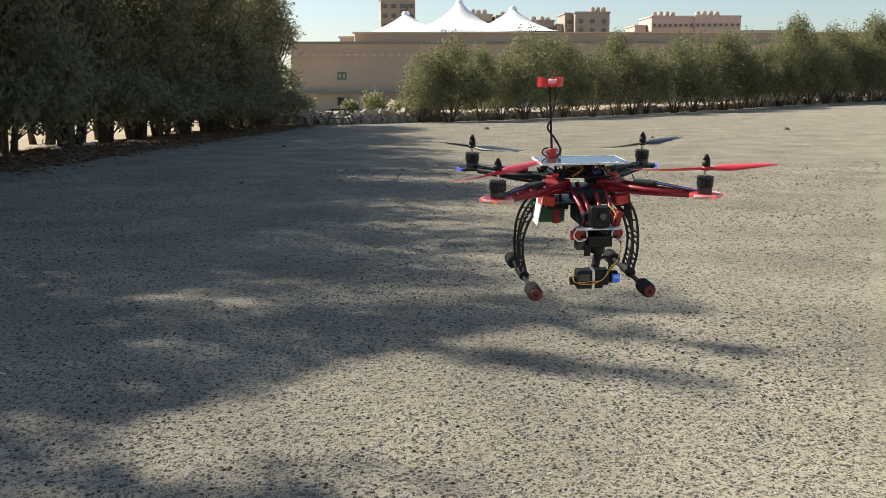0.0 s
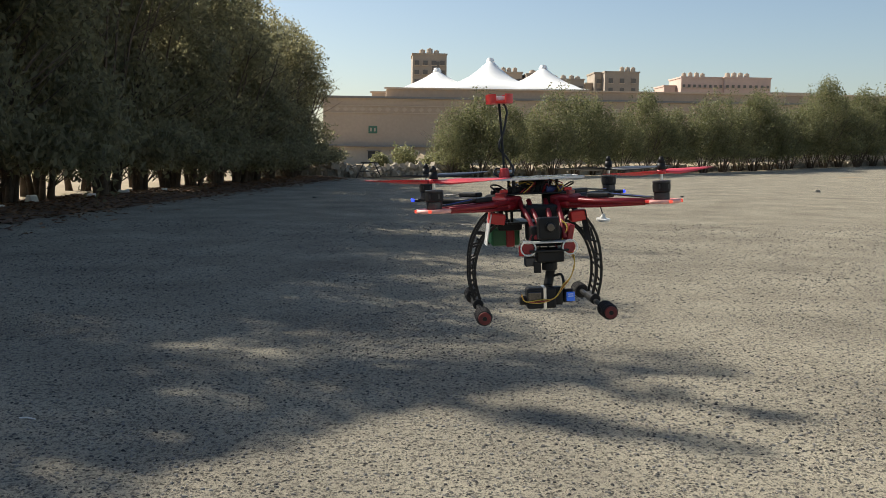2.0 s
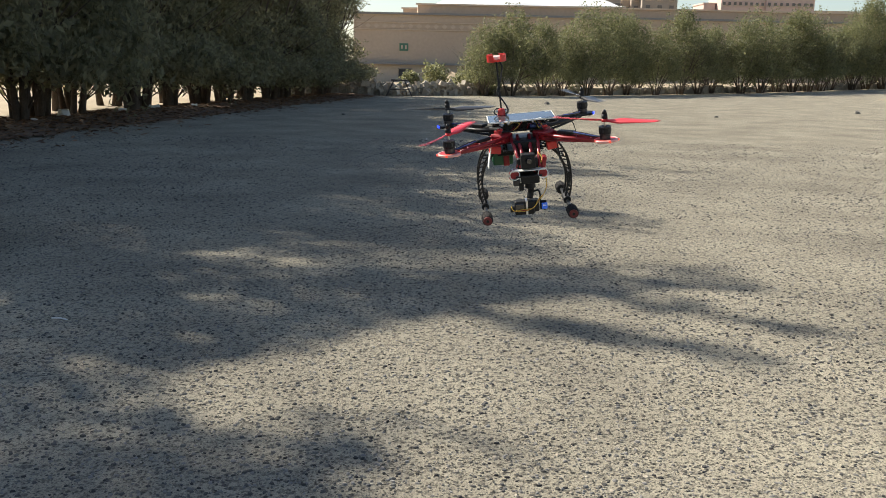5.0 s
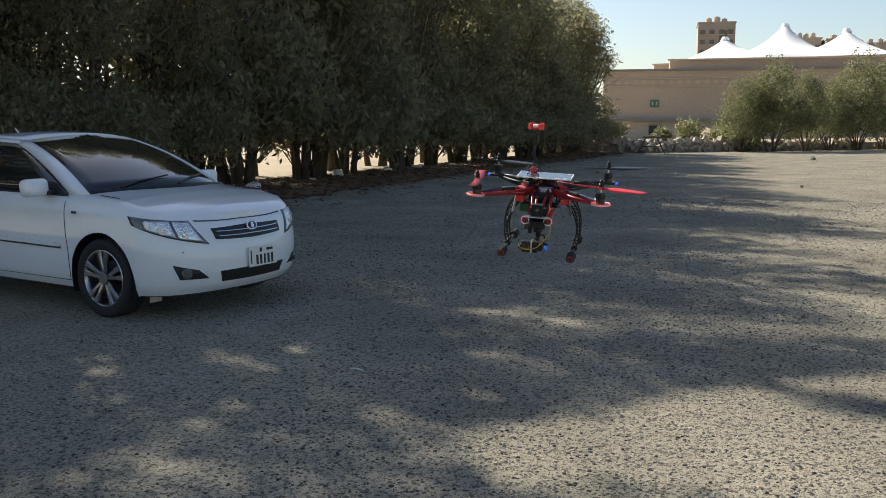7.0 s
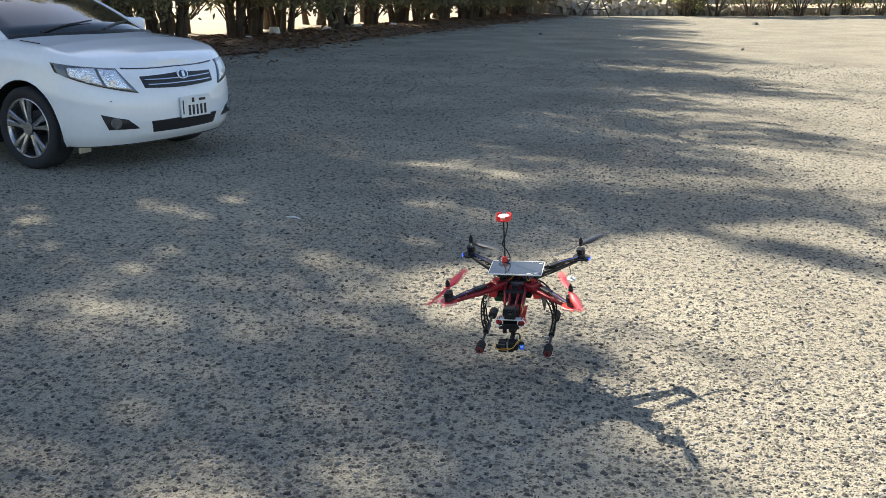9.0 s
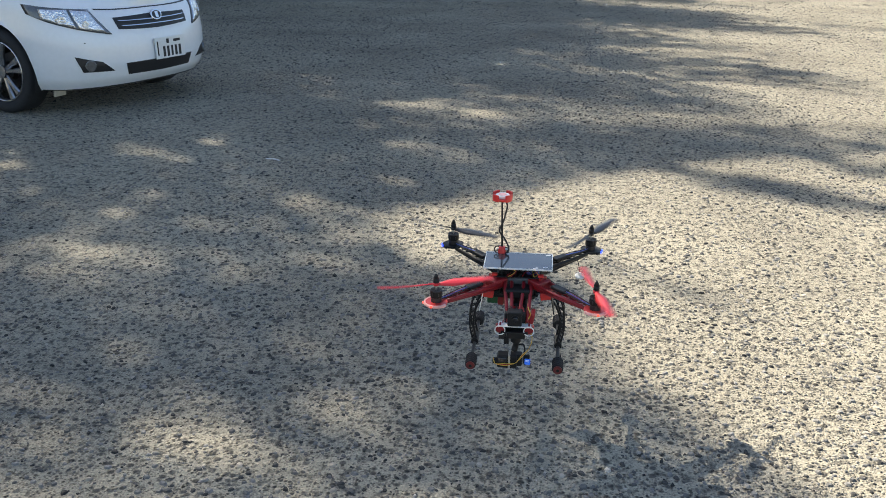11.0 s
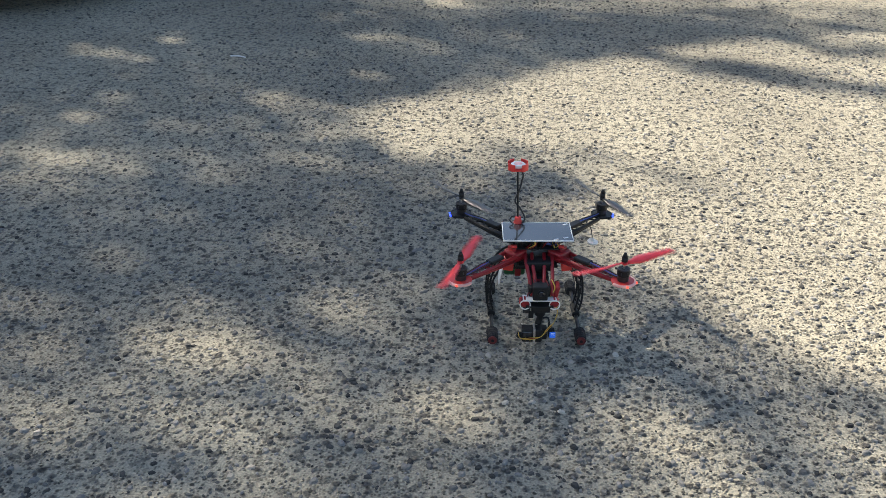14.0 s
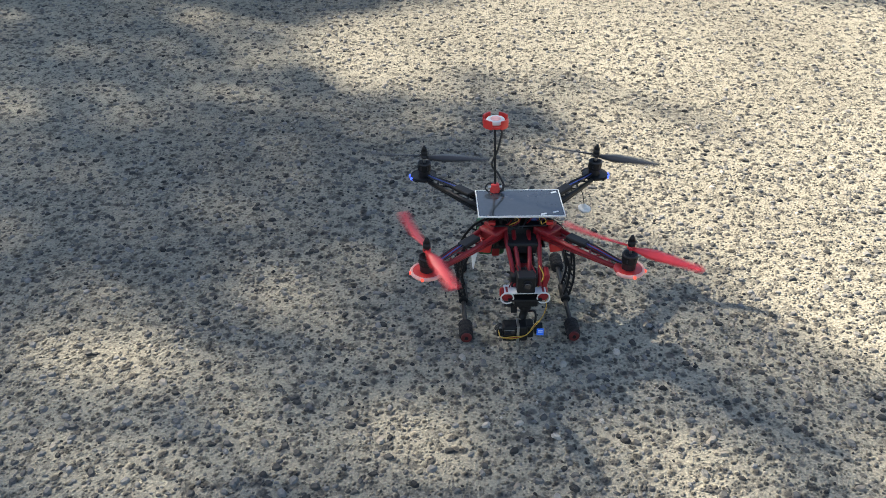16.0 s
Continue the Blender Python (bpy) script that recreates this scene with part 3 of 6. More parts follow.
def shade_foliage(trees):
    """Adds unseen leaves, placed by the shade they cast on the asphalt, each under the tree nearest to it."""
    g = np.random.RandomState(77)
    n = 42300
    gx, gy = g.uniform(-6.5, 2.8, n), g.uniform(-3.2, 7.6, n)
    px = -12.0 + 0.09 * (gy - 4) + g.normal(size=n) * 0.9
    s = (gx - px) / -SUN_WAY.x
    p = np.stack((px, gy + SUN_WAY.y * s, SUN_WAY.z * s), 1)
    gone, qx, qy = lit_mask(p)
    clump = 0.5 + 0.5 * np.sin(qx * 6.1 + 2 * np.sin(qy * 3.3)) * np.sin(qy * 7.3 + 2 * np.sin(qx * 4.1))
    fine = 0.5 + 0.5 * np.sin(qx * 15 + 3 * np.sin(qy * 5.7)) * np.sin(qy * 19 + 3 * np.sin(qx * 6.9))
    far = np.clip((7.0 - gy) / 1.1, 0.0, 1.0) * (1 + 0.7 * np.clip((gy - 3.9) / 0.8, 0, 1)) + np.clip((-1.0 - gx) / 0.8, 0, 1)
    far = far * np.clip((gy + 1.9 + 0.9 * np.sin(gx * 1.7) + 0.4 * np.sin(gx * 4.3)) / 2.0, 0, 1)   # the added shade thins out towards low y
    p = p[(g.rand(n) >= gone) & (g.rand(n) < (0.28 + 0.42 * clump + 0.35 * fine) * far * np.where((qx > 0.05) & (qy < 3.1), 0.26, 1.0)) & (p[:, 2] > 4.2)]
    host = np.argmin(np.abs(p[:, 1][:, None] - np.array([t.matrix_basis.translation.y for t in trees])[None]), 1)
    for k, t in enumerate(trees):
        c = p[host == k]
        if not len(c):
            continue
        a = g.normal(size=c.shape)
        a /= np.linalg.norm(a, axis=1)[:, None]
        b = np.cross(a, g.normal(size=c.shape))
        b /= np.linalg.norm(b, axis=1)[:, None]
        size = 0.17 * g.uniform(0.6, 1.3, len(c))[:, None]
        v = np.stack((c - a * size * 0.5, c + b * size * 0.26, c + a * size * 0.5, c - b * size * 0.26), 1).reshape(-1, 3)
        inv = np.array(t.matrix_basis.inverted())
        v = v @ inv[:3, :3].T + inv[:3, 3]
        me = bpy.data.meshes.new("upper_crown")
        me.from_pydata(v.tolist(), [], (np.arange(len(c))[:, None] * 4 + np.arange(4)).tolist())
        me.materials.append(LEAF_DARK)
        part("upper_crown", me, None, t)


def plant_rows():
    rng = random.Random(11)
    near = []
    kinds = [tree(s, h, w, 0.74, q, z, LEAF_DARK, "dense dark green tree with several thin trunks, in shade", n + 4, 0.062, top=0.8)
             for q, z, many in ((52000, 0.10, ((1, 9.6, 5.8, 4), (2, 9.0, 5.4, 3), (3, 10.0, 6.0, 5), (4, 9.2, 5.6, 4))), (15500, 0.18, ((7, 9.6, 5.8, 4), (8, 9.2, 5.6, 3), (9, 9.8, 6.0, 5)))) for s, h, w, n in many]
    # place and how tall each one stands
    spots = [(-12.5, 5.6, 1.0), (-12.3, 8.9, 1.12), (-11.7, 11.1, 1.25), (-11.3, 12.7, 1.20), (-10.9, 14.6, 1.31)]
    y = 16.5
    while y < 54:
        spots.append((row_x(y) + rng.uniform(-0.5, 0.5), y, (1.36 - 0.43 * step(y, 18, 50)) * rng.uniform(0.97, 1.03)))
        y += rng.uniform(1.75, 2.2) if y < 28 else rng.uniform(2.0, 2.5)
    spots.append((-4.9, 55.5, 0.92))
    # second row, added to thicken the shade and close sky gaps in the first
    back = []
    y = 7.2
    while y < 46:
        back.append((row_x(y) - 2.4 + rng.uniform(-0.4, 0.4), y, (1.05 + 0.25 * step(y, 12, 17) - 0.4 * step(y, 18, 50)) * rng.uniform(0.97, 1.03)))
        y += rng.uniform(1.8, 2.3) if y < 20 else rng.uniform(3.4, 4.2)
    tall = [tree(s, 9.6, 5.4, 2.7, 9000, 0.18, LEAF_DARK, "dense dark green tree with bare lower trunks, added behind the row to fill it", 3, 0.08, 0) for s in (5, 6)]
    far = 0
    for pool, places in ((kinds, spots), (tall, back)):
        for k, (x, y, h) in enumerate(places):
            if pool is tall:
                t = pool[k] if k < 2 else copy_thing(pool[rng.randrange(2)], Matrix())
            elif y < 17.6:   # finer leaves on the nearer trees
                t = pool[k] if k < 4 else copy_thing(pool[rng.randrange(4)], Matrix())
            else:
                far += 1
                t = pool[3 + far] if far < 4 else copy_thing(pool[rng.randrange(4, 7)], Matrix())
            t.matrix_basis = pose(x, y, rise(x, y), 0, 0, rng.uniform(0, 360)) @ Matrix.Diagonal((1.06, 1.06, h, 1))
            if y < 21:
                near.append((t, pool is kinds))
    g = np.random.RandomState(31)
    for t, _ in near:
        thin_crown(t, g)
    shade_foliage([t for t, first in near if first])
    pale = [tree(s, h, w, 0.95, 9500, 0.165, LEAF_OLIVE, "bushy olive green tree with thin trunks beside the rubble wall", n + 3, 0.05, 3, 40, 0.095, 2.2, 0.72)
            for s, h, w, n in ((21, 6.2, 6.2, 5), (22, 5.6, 5.6, 4), (23, 6.8, 6.0, 5))]
    spots, x = [], 5.0
    while x < 66:
        spots.append((x, far_edge(x) + rng.uniform(0.3, 2.0)))
        x += rng.uniform(1.7, 2.5)
    spots += [(x, far_edge(x) + 9 + rng.uniform(-2, 2)) for x in (12, 20, 27, 36, 45, 52, 60)]
    for k, (x, y) in enumerate(spots):
        t = pale[k] if k < 3 else copy_thing(pale[rng.randrange(3)], Matrix())
        big = 0.95 + 0.35 * step(x, 20, 60) + rng.uniform(-0.2, 0.16)
        t.matrix_basis = pose(x, y, rise(x, y), 0, 0, rng.uniform(0, 360)) @ Matrix.Diagonal((big, big, big, 1))


plant_rows()


# ---- quadcopter: x to its side, y to its rear, z up, standing at z = 0 ----
RED = mat("red_nylon", (0.25, 0.010, 0.015), 0.42, var=0.15, scale=40, fine=300)
RED_BRIGHT = mat("bright_red_plastic", (0.62, 0.035, 0.03), 0.4, var=0.1, scale=40, fine=300)
PROP_RED = mat("red_propeller", (0.70, 0.035, 0.045), 0.38, var=0.08, scale=20, fine=200)
BLACK = mat("black_plastic", (0.012, 0.012, 0.013), 0.5, var=0.3, scale=40, fine=300, spec=0.25)
PROP_BLACK = mat("black_propeller", (0.02, 0.02, 0.022), 0.3, var=0.2, scale=20, fine=200)
END_RED = mat("dull_red_end", (0.12, 0.014, 0.014), 0.6, var=0.25, scale=60)
FOAM = mat("black_foam", (0.022, 0.020, 0.020), 0.95, var=0.35, scale=60, fine=400, bump=0.4)
CARBON = mat("black_carbon_plate", (0.014, 0.014, 0.015), 0.42, spec=0.3, var=0.3, scale=120, fine=500)
DARK_METAL = mat("dark_metal", (0.06, 0.06, 0.066), 0.4, metal=0.9, var=0.2, scale=60)
STEEL = mat("bright_metal", (0.62, 0.62, 0.63), 0.3, metal=1.0, var=0.1, scale=60)
TOP_PLATE = mat("glossy_grey_plate", (0.045, 0.052, 0.058), 0.14, var=0.12, scale=14, fine=120, coat=0.4)
EDGE_WHITE = mat("white_plastic", (0.72, 0.71, 0.68), 0.5, var=0.06, scale=30)
PINK_STRIP = mat("pink_led_strip", (0.85, 0.42, 0.36), 0.4, var=0.2, scale=90)
LED_RED = mat("red_led", (1.0, 0.10, 0.06), 0.4, emit=0.45)
LED_BLUE = mat("blue_led", (0.02, 0.05, 1.0), 0.4, emit=1.8)
# label blue with a faint added glow, though the label is no lamp
GLOW_BLUE = mat("glowing_blue", (0.02, 0.10, 0.50), 0.3, emit=0.22)
GREEN_WRAP = mat("green_battery_wrap", (0.010, 0.085, 0.032), 0.4, var=0.15, scale=30)
WIRE_YELLOW = mat("yellow_wire", (0.60, 0.40, 0.06), 0.5, var=0.2, scale=50)
WIRE_BLACK = mat("black_wire", (0.012, 0.012, 0.012), 0.5, var=0.2, scale=50)
WIRE_BLUE = mat("blue_wire", (0.06, 0.10, 0.35), 0.5, var=0.2, scale=50)
GLASS_DARK = mat("dark_lens", (0.01, 0.01, 0.014), 0.05, var=0.1, coat=1.0)

drone = tagged(new("quadcopter"), "red and black quadcopter with a camera gimbal slung below its nose", "drone")
props = []
MOTOR = (0.216, 0.214)


def blade_mesh(material):
    """A two-bladed propeller, twisted and tapered."""
    bm = bmesh.new()
    R, n = 0.1625, 14
    for side in (1, -1):
        rings = []
        for i in range(n + 1):
            u = i / n
            r = 0.008 + (R - 0.008) * u
            chord = 0.010 + 0.019 * min(1, u * 4) * (1 - 0.62 * max(0, (u - 0.3) / 0.7) ** 1.4)
            if u > 0.93:
                chord *= 1 - 0.55 * (u - 0.93) / 0.07
            twist = radians(26 - 19 * u) * 1.0
            th = 0.0030 * (1 - 0.75 * u)
            ring = []
            for a, b in ((-0.5, 0), (-0.2, 1), (0.15, 1), (0.5, 0), (0.15, -0.5), (-0.2, -0.6)):
                w, h = a * chord, b * th
                y, z = w * math.cos(twist) - h * math.sin(twist), w * math.sin(twist) + h * math.cos(twist)
                ring.append(bm.verts.new((side * r, side * (y - 0.002 + 0.006 * math.sin(u * 2.4)), z + 0.004 * u * u)))
            rings.append(ring)
        for a, b in zip(rings, rings[1:]):
            for k in range(6):
                bm.faces.new((a[k], a[(k + 1) % 6], b[(k + 1) % 6], b[k]))
        bm.faces.new(rings[0])
        bm.faces.new(rings[-1])
    put_cyl(bm, 0.0085, 0.0085, 0.008, pose(0, 0, 0.001), 16)
    return finish("blade", bm, material, True)


BLADES = {True: blade_mesh(PROP_RED), False: blade_mesh(PROP_BLACK)}


def motor_and_arm(sx, sy):
    front = sy < 0
    mx, my = MOTOR[0] * sx, MOTOR[1] * sy
    a = Vector((0.062 * sx, 0.055 * sy, 0.236))
    b = Vector((mx, my, 0.236))
    d = (b - a).normalized()
    side = Vector((-d.y, d.x, 0))
    body = RED if front else BLACK
    # two rails, cross struts between them, and a lower flange
    arm = part("arm", box((0.05, 0.05, 0.028), pose(a.x, a.y, 0.236, 0, 0, math.degrees(math.atan2(d.y, d.x))), 0.006), body, drone, "red plastic arm" if front else "black plastic arm")
    for s in (-1, 1):
        bm = bmesh.new()
        tube(bm, [a + side * s * 0.021 + Vector((0, 0, 0.004)), a + d * 0.09 + side * s * 0.017, b - d * 0.028 + side * s * 0.0125], [0.0065, 0.0055, 0.005], 8)
        tube(bm, [a + side * s * 0.021 + Vector((0, 0, -0.010)), a + d * 0.09 + side * s * 0.016 + Vector((0, 0, -0.009)), b - d * 0.028 + side * s * 0.0125 + Vector((0, 0, -0.004))], [0.004, 0.0035, 0.003], 6)
        part("rail", bm, body, arm, smooth=True)
    for k in range(6):
        u0, u1 = 0.03 + 0.155 * k / 6, 0.03 + 0.155 * (k + 1) / 6
        s = 1 if k % 2 else -1
        w0, w1 = 0.019 - 0.005 * k / 6, 0.019 - 0.005 * (k + 1) / 6
        part("strut", rod(bmesh.new(), a + d * u0 + side * s * w0, a + d * u1 - side * s * w1, 0.0026, seg=6), body, arm)
    pad = part("motor_pad", cyl(0.031, 0.031, 0.006, pose(mx, my, 0.2365), 28, 0.0015), RED_BRIGHT if front else BLACK, arm, "round pale red motor pad" if front else "")
    # ring of light strip round the outer edge of the pad
    bm = bmesh.new()
    arc = math.atan2(my, mx)
    tube(bm, [(mx + 0.0322 * math.cos(arc + k * 0.2), my + 0.0322 * math.sin(arc + k * 0.2), 0.2365) for k in range(-9, 10)], 0.0042, 6)
    part("light_strip", bm, PINK_STRIP if front else BLACK, arm, "pink strip with small red lights" if front else "", True)
    for k in ((-0.6, 0.5) if front else (-sx * 0.75, -sx * 1.2)):
        part("led", box((0.006, 0.006, 0.006), pose(mx + 0.0355 * math.cos(arc + k), my + 0.0355 * math.sin(arc + k), 0.237), 0.001), LED_RED if front else LED_BLUE, arm, "small glowing red light" if front else "small glowing blue light")
    # speed controller and its wires lying on the arm
    part("speed_controller", box((0.052, 0.024, 0.010), Matrix.Translation(a + d * 0.085 + Vector((0, 0, 0.012))) @ Matrix.Rotation(math.atan2(d.y, d.x), 4, "Z"), 0.003), BLACK, arm)
    for k, m in enumerate((WIRE_BLACK, WIRE_BLUE, WIRE_BLACK)):
        pts = smooth_curve([a + d * 0.11 + side * (k - 1) * 0.006 + Vector((0, 0, 0.014)), a + d * 0.14 + side * (k - 1) * 0.009 + Vector((0, 0, 0.012)), b - d * 0.025 + side * (k - 1) * 0.005 + Vector((0, 0, 0.008)), b + Vector((0, 0, 0.012))], 4)
        part("wire", tube(bmesh.new(), pts, 0.0016, 5), m, arm)
    # motor
    motor = part("motor", cyl(0.0165, 0.0165, 0.022, pose(mx, my, 0.2645), 28, 0.002), BLACK, drone)
    part("stator", cyl(0.0150, 0.0150, 0.013, pose(mx, my, 0.2465), 24), DARK_METAL, motor)
    part("bell_ring", cyl(0.0170, 0.0170, 0.004, pose(mx, my, 0.2735), 28, 0.001), DARK_METAL, motor)
    for k in range(6):
        part("bell_slot", box((0.003, 0.0015, 0.009), pose(mx + 0.0166 * math.cos(k * 1.047), my + 0.0166 * math.sin(k * 1.047), 0.264, 0, 0, 60 * k + 90)), DARK_METAL, motor)
    part("shaft", cyl(0.003, 0.003, 0.02, pose(mx, my, 0.284), 10), STEEL, motor)
    prop = part("propeller", BLADES[front], None, drone, "red two-bladed propeller" if front else "black two-bladed propeller")
    bm = cyl(0.0085, 0.0078, 0.016, pose(0, 0, 0.010), 18)
    put_cyl(bm, 0.0078, 0.0028, 0.012, pose(0, 0, 0.024), 18)
    part("spinner", bm, BLACK, prop, "black rounded propeller nut", True)
    props.append((prop, (mx, my, 0.291)))


for sx, sy in ((-1, -1), (1, -1), (-1, 1), (1, 1)):
    motor_and_arm(sx, sy)


def hub():
    part("lower_board", box((0.135, 0.135, 0.003), pose(0, 0, 0.2195, 0, 0, 0), 0.001), CARBON, drone)
    part("upper_board", box((0.125, 0.125, 0.003), pose(0, 0, 0.2535), 0.001), CARBON, drone)
    for sx in (-1, 1):      # open red brackets clamped at the arm roots
        for y, m in ((-0.058, RED), (0.058, BLACK)):
            fr = part("arm_bracket", box((0.008, 0.030, 0.036), pose(0.072 * sx, y, 0.240, 0, 0, -35 * sx * (1 if y < 0 else -1)), 0.002), m, drone)
            part("brace", rod(bmesh.new(), (0.072 * sx, y - 0.013, 0.224), (0.078 * sx, y + 0.013, 0.256), 0.003, seg=6), m, fr)
            part("lug", box((0.016, 0.012, 0.008), pose(0.066 * sx, y, 0.260), 0.002), RED_BRIGHT if y < 0 else BLACK, fr)
    part("flight_controller", box((0.058, 0.046, 0.024), pose(0.003, -0.006, 0.267), 0.003), BLACK, drone)
    part("receiver", box((0.034, 0.022, 0.012), pose(0.042, -0.030, 0.261), 0.002), WIRE_BLUE, drone, "dark blue radio receiver")
    part("power_module", box((0.030, 0.020, 0.012), pose(-0.040, -0.032, 0.261), 0.002), BLACK, drone)
    part("buzzer", cyl(0.008, 0.008, 0.012, pose(-0.02, -0.045, 0.261), 14), BLACK, drone)
    # tall posts and the grey top plate with its white edge
    for sx in (-1, 1):
        for y in (-0.052, 0.030):
            part("standoff", cyl(0.0032, 0.0032, 0.030, pose(0.045 * sx, y, 0.2695), 8), BLACK, drone)
    top = part("top_plate", box((0.194, 0.118, 0.003), pose(0.0, -0.012, 0.2845), 0.0012), TOP_PLATE, drone, "glossy grey top plate with a worn white edge")
    for sx in (-1, 1):
        part("edge", box((0.0022, 0.1195, 0.0042), pose(0.0975 * sx, -0.012, 0.2845)), EDGE_WHITE, top)
    for y in (-0.072, 0.048):
        part("edge", box((0.196, 0.0022, 0.0042), pose(0, y, 0.2845)), EDGE_WHITE, top)
    for x, y in ((0.05, -0.064), (0.078, -0.055), (0.085, 0.035)):
        part("scuff", box((0.014, 0.005, 0.0008), pose(x, y, 0.2864, 0, 0, 20)), EDGE_WHITE, top)
    # bundles of wire between the boards
    rng = random.Random(3)
    for k in range(16):
        x0, y0 = rng.uniform(-0.055, 0.055), rng.uniform(-0.066, -0.04)
        pts = smooth_curve([(x0, y0, 0.255), (x0 + rng.uniform(-0.02, 0.02), y0 - rng.uniform(0.004, 0.018), rng.uniform(0.258, 0.279)), (x0 + rng.uniform(-0.03, 0.03), y0 + 0.02, rng.uniform(0.262, 0.281)), (x0 + rng.uniform(-0.03, 0.03), y0 + 0.05, 0.256)], 5)
        part("wire", tube(bmesh.new(), pts, 0.0013, 5), (WIRE_BLACK, WIRE_YELLOW, WIRE_BLACK, RED)[k % 4], drone)
    for sx in (-1, 1):
        pts = smooth_curve([(0.05 * sx, -0.02, 0.255), (0.075 * sx, -0.03, 0.272), (0.088 * sx, -0.005, 0.270), (0.070 * sx, 0.03, 0.256)], 5)
        part("wire", tube(bmesh.new(), pts, 0.0018, 5), WIRE_BLACK, drone)


hub()


def mast():
    base = part("mast_base", cyl(0.013, 0.009, 0.020, pose(-0.052, 0.044, 0.296), 16, 0.002), RED_BRIGHT, drone, "red mast clamp")
    part("clamp_screw", rod(bmesh.new(), (-0.068, 0.044, 0.298), (-0.036, 0.044, 0.298), 0.003, seg=8), STEEL, base)
    part("mast", rod(bmesh.new(), (-0.052, 0.044, 0.30), (-0.056, 0.066, 0.448), 0.0028, seg=8), BLACK, drone)
    pts = smooth_curve([(-0.040, 0.036, 0.288), (-0.032, 0.042, 0.302), (-0.046, 0.050, 0.330), (-0.061, 0.052, 0.352), (-0.049, 0.056, 0.385), (-0.043, 0.060, 0.412), (-0.040, 0.062, 0.428), (-0.047, 0.066, 0.447)], 6)
    part("cable", tube(bmesh.new(), pts, 0.0026, 6), WIRE_BLACK, drone, smooth=True)
    pts = smooth_curve([(-0.066, 0.034, 0.288), (-0.075, 0.040, 0.296), (-0.066, 0.046, 0.306), (-0.036, 0.046, 0.300), (-0.034, 0.036, 0.290)], 5)
    part("cable_loop", tube(bmesh.new(), pts, 0.002, 6), WIRE_BLACK, drone, smooth=True)
    c = Vector((-0.055, 0.068, 0.452))
    cup = part("satellite_antenna", cyl(0.027, 0.029, 0.006, Matrix.Translation(c + Vector((0, 0, -0.004))), 32, 0.001), RED_BRIGHT, drone, "red open cup holding a round white antenna")
    for k in range(4):      # broken rim of the cup
        bm = bmesh.new()
        a0 = k * math.pi / 2 + 0.35
        ring = [a0 + j * 0.11 for j in range(9)]
        vs = []
        for a in ring:
            vs.append([bm.verts.new(c + Vector((r * math.cos(a), r * math.sin(a), z))) for r, z in ((0.0305, -0.007), (0.0305, 0.013), (0.0275, 0.013), (0.0275, -0.007))])
        for p, q in zip(vs, vs[1:]):
            for j in range(4):
                bm.faces.new((p[j], p[(j + 1) % 4], q[(j + 1) % 4], q[j]))
        bm.faces.new(vs[0])
        bm.faces.new(vs[-1])
        part("rim", bm, RED_BRIGHT, cup)
    part("disc", cyl(0.021, 0.021, 0.009, Matrix.Translation(c + Vector((0, 0, 0.004))), 28, 0.002), EDGE_WHITE, cup, "white round antenna")
    part("badge", cyl(0.012, 0.012, 0.0006, Matrix.Translation(c + Vector((0, 0, 0.009))), 24), PINK_STRIP, cup)


mast()


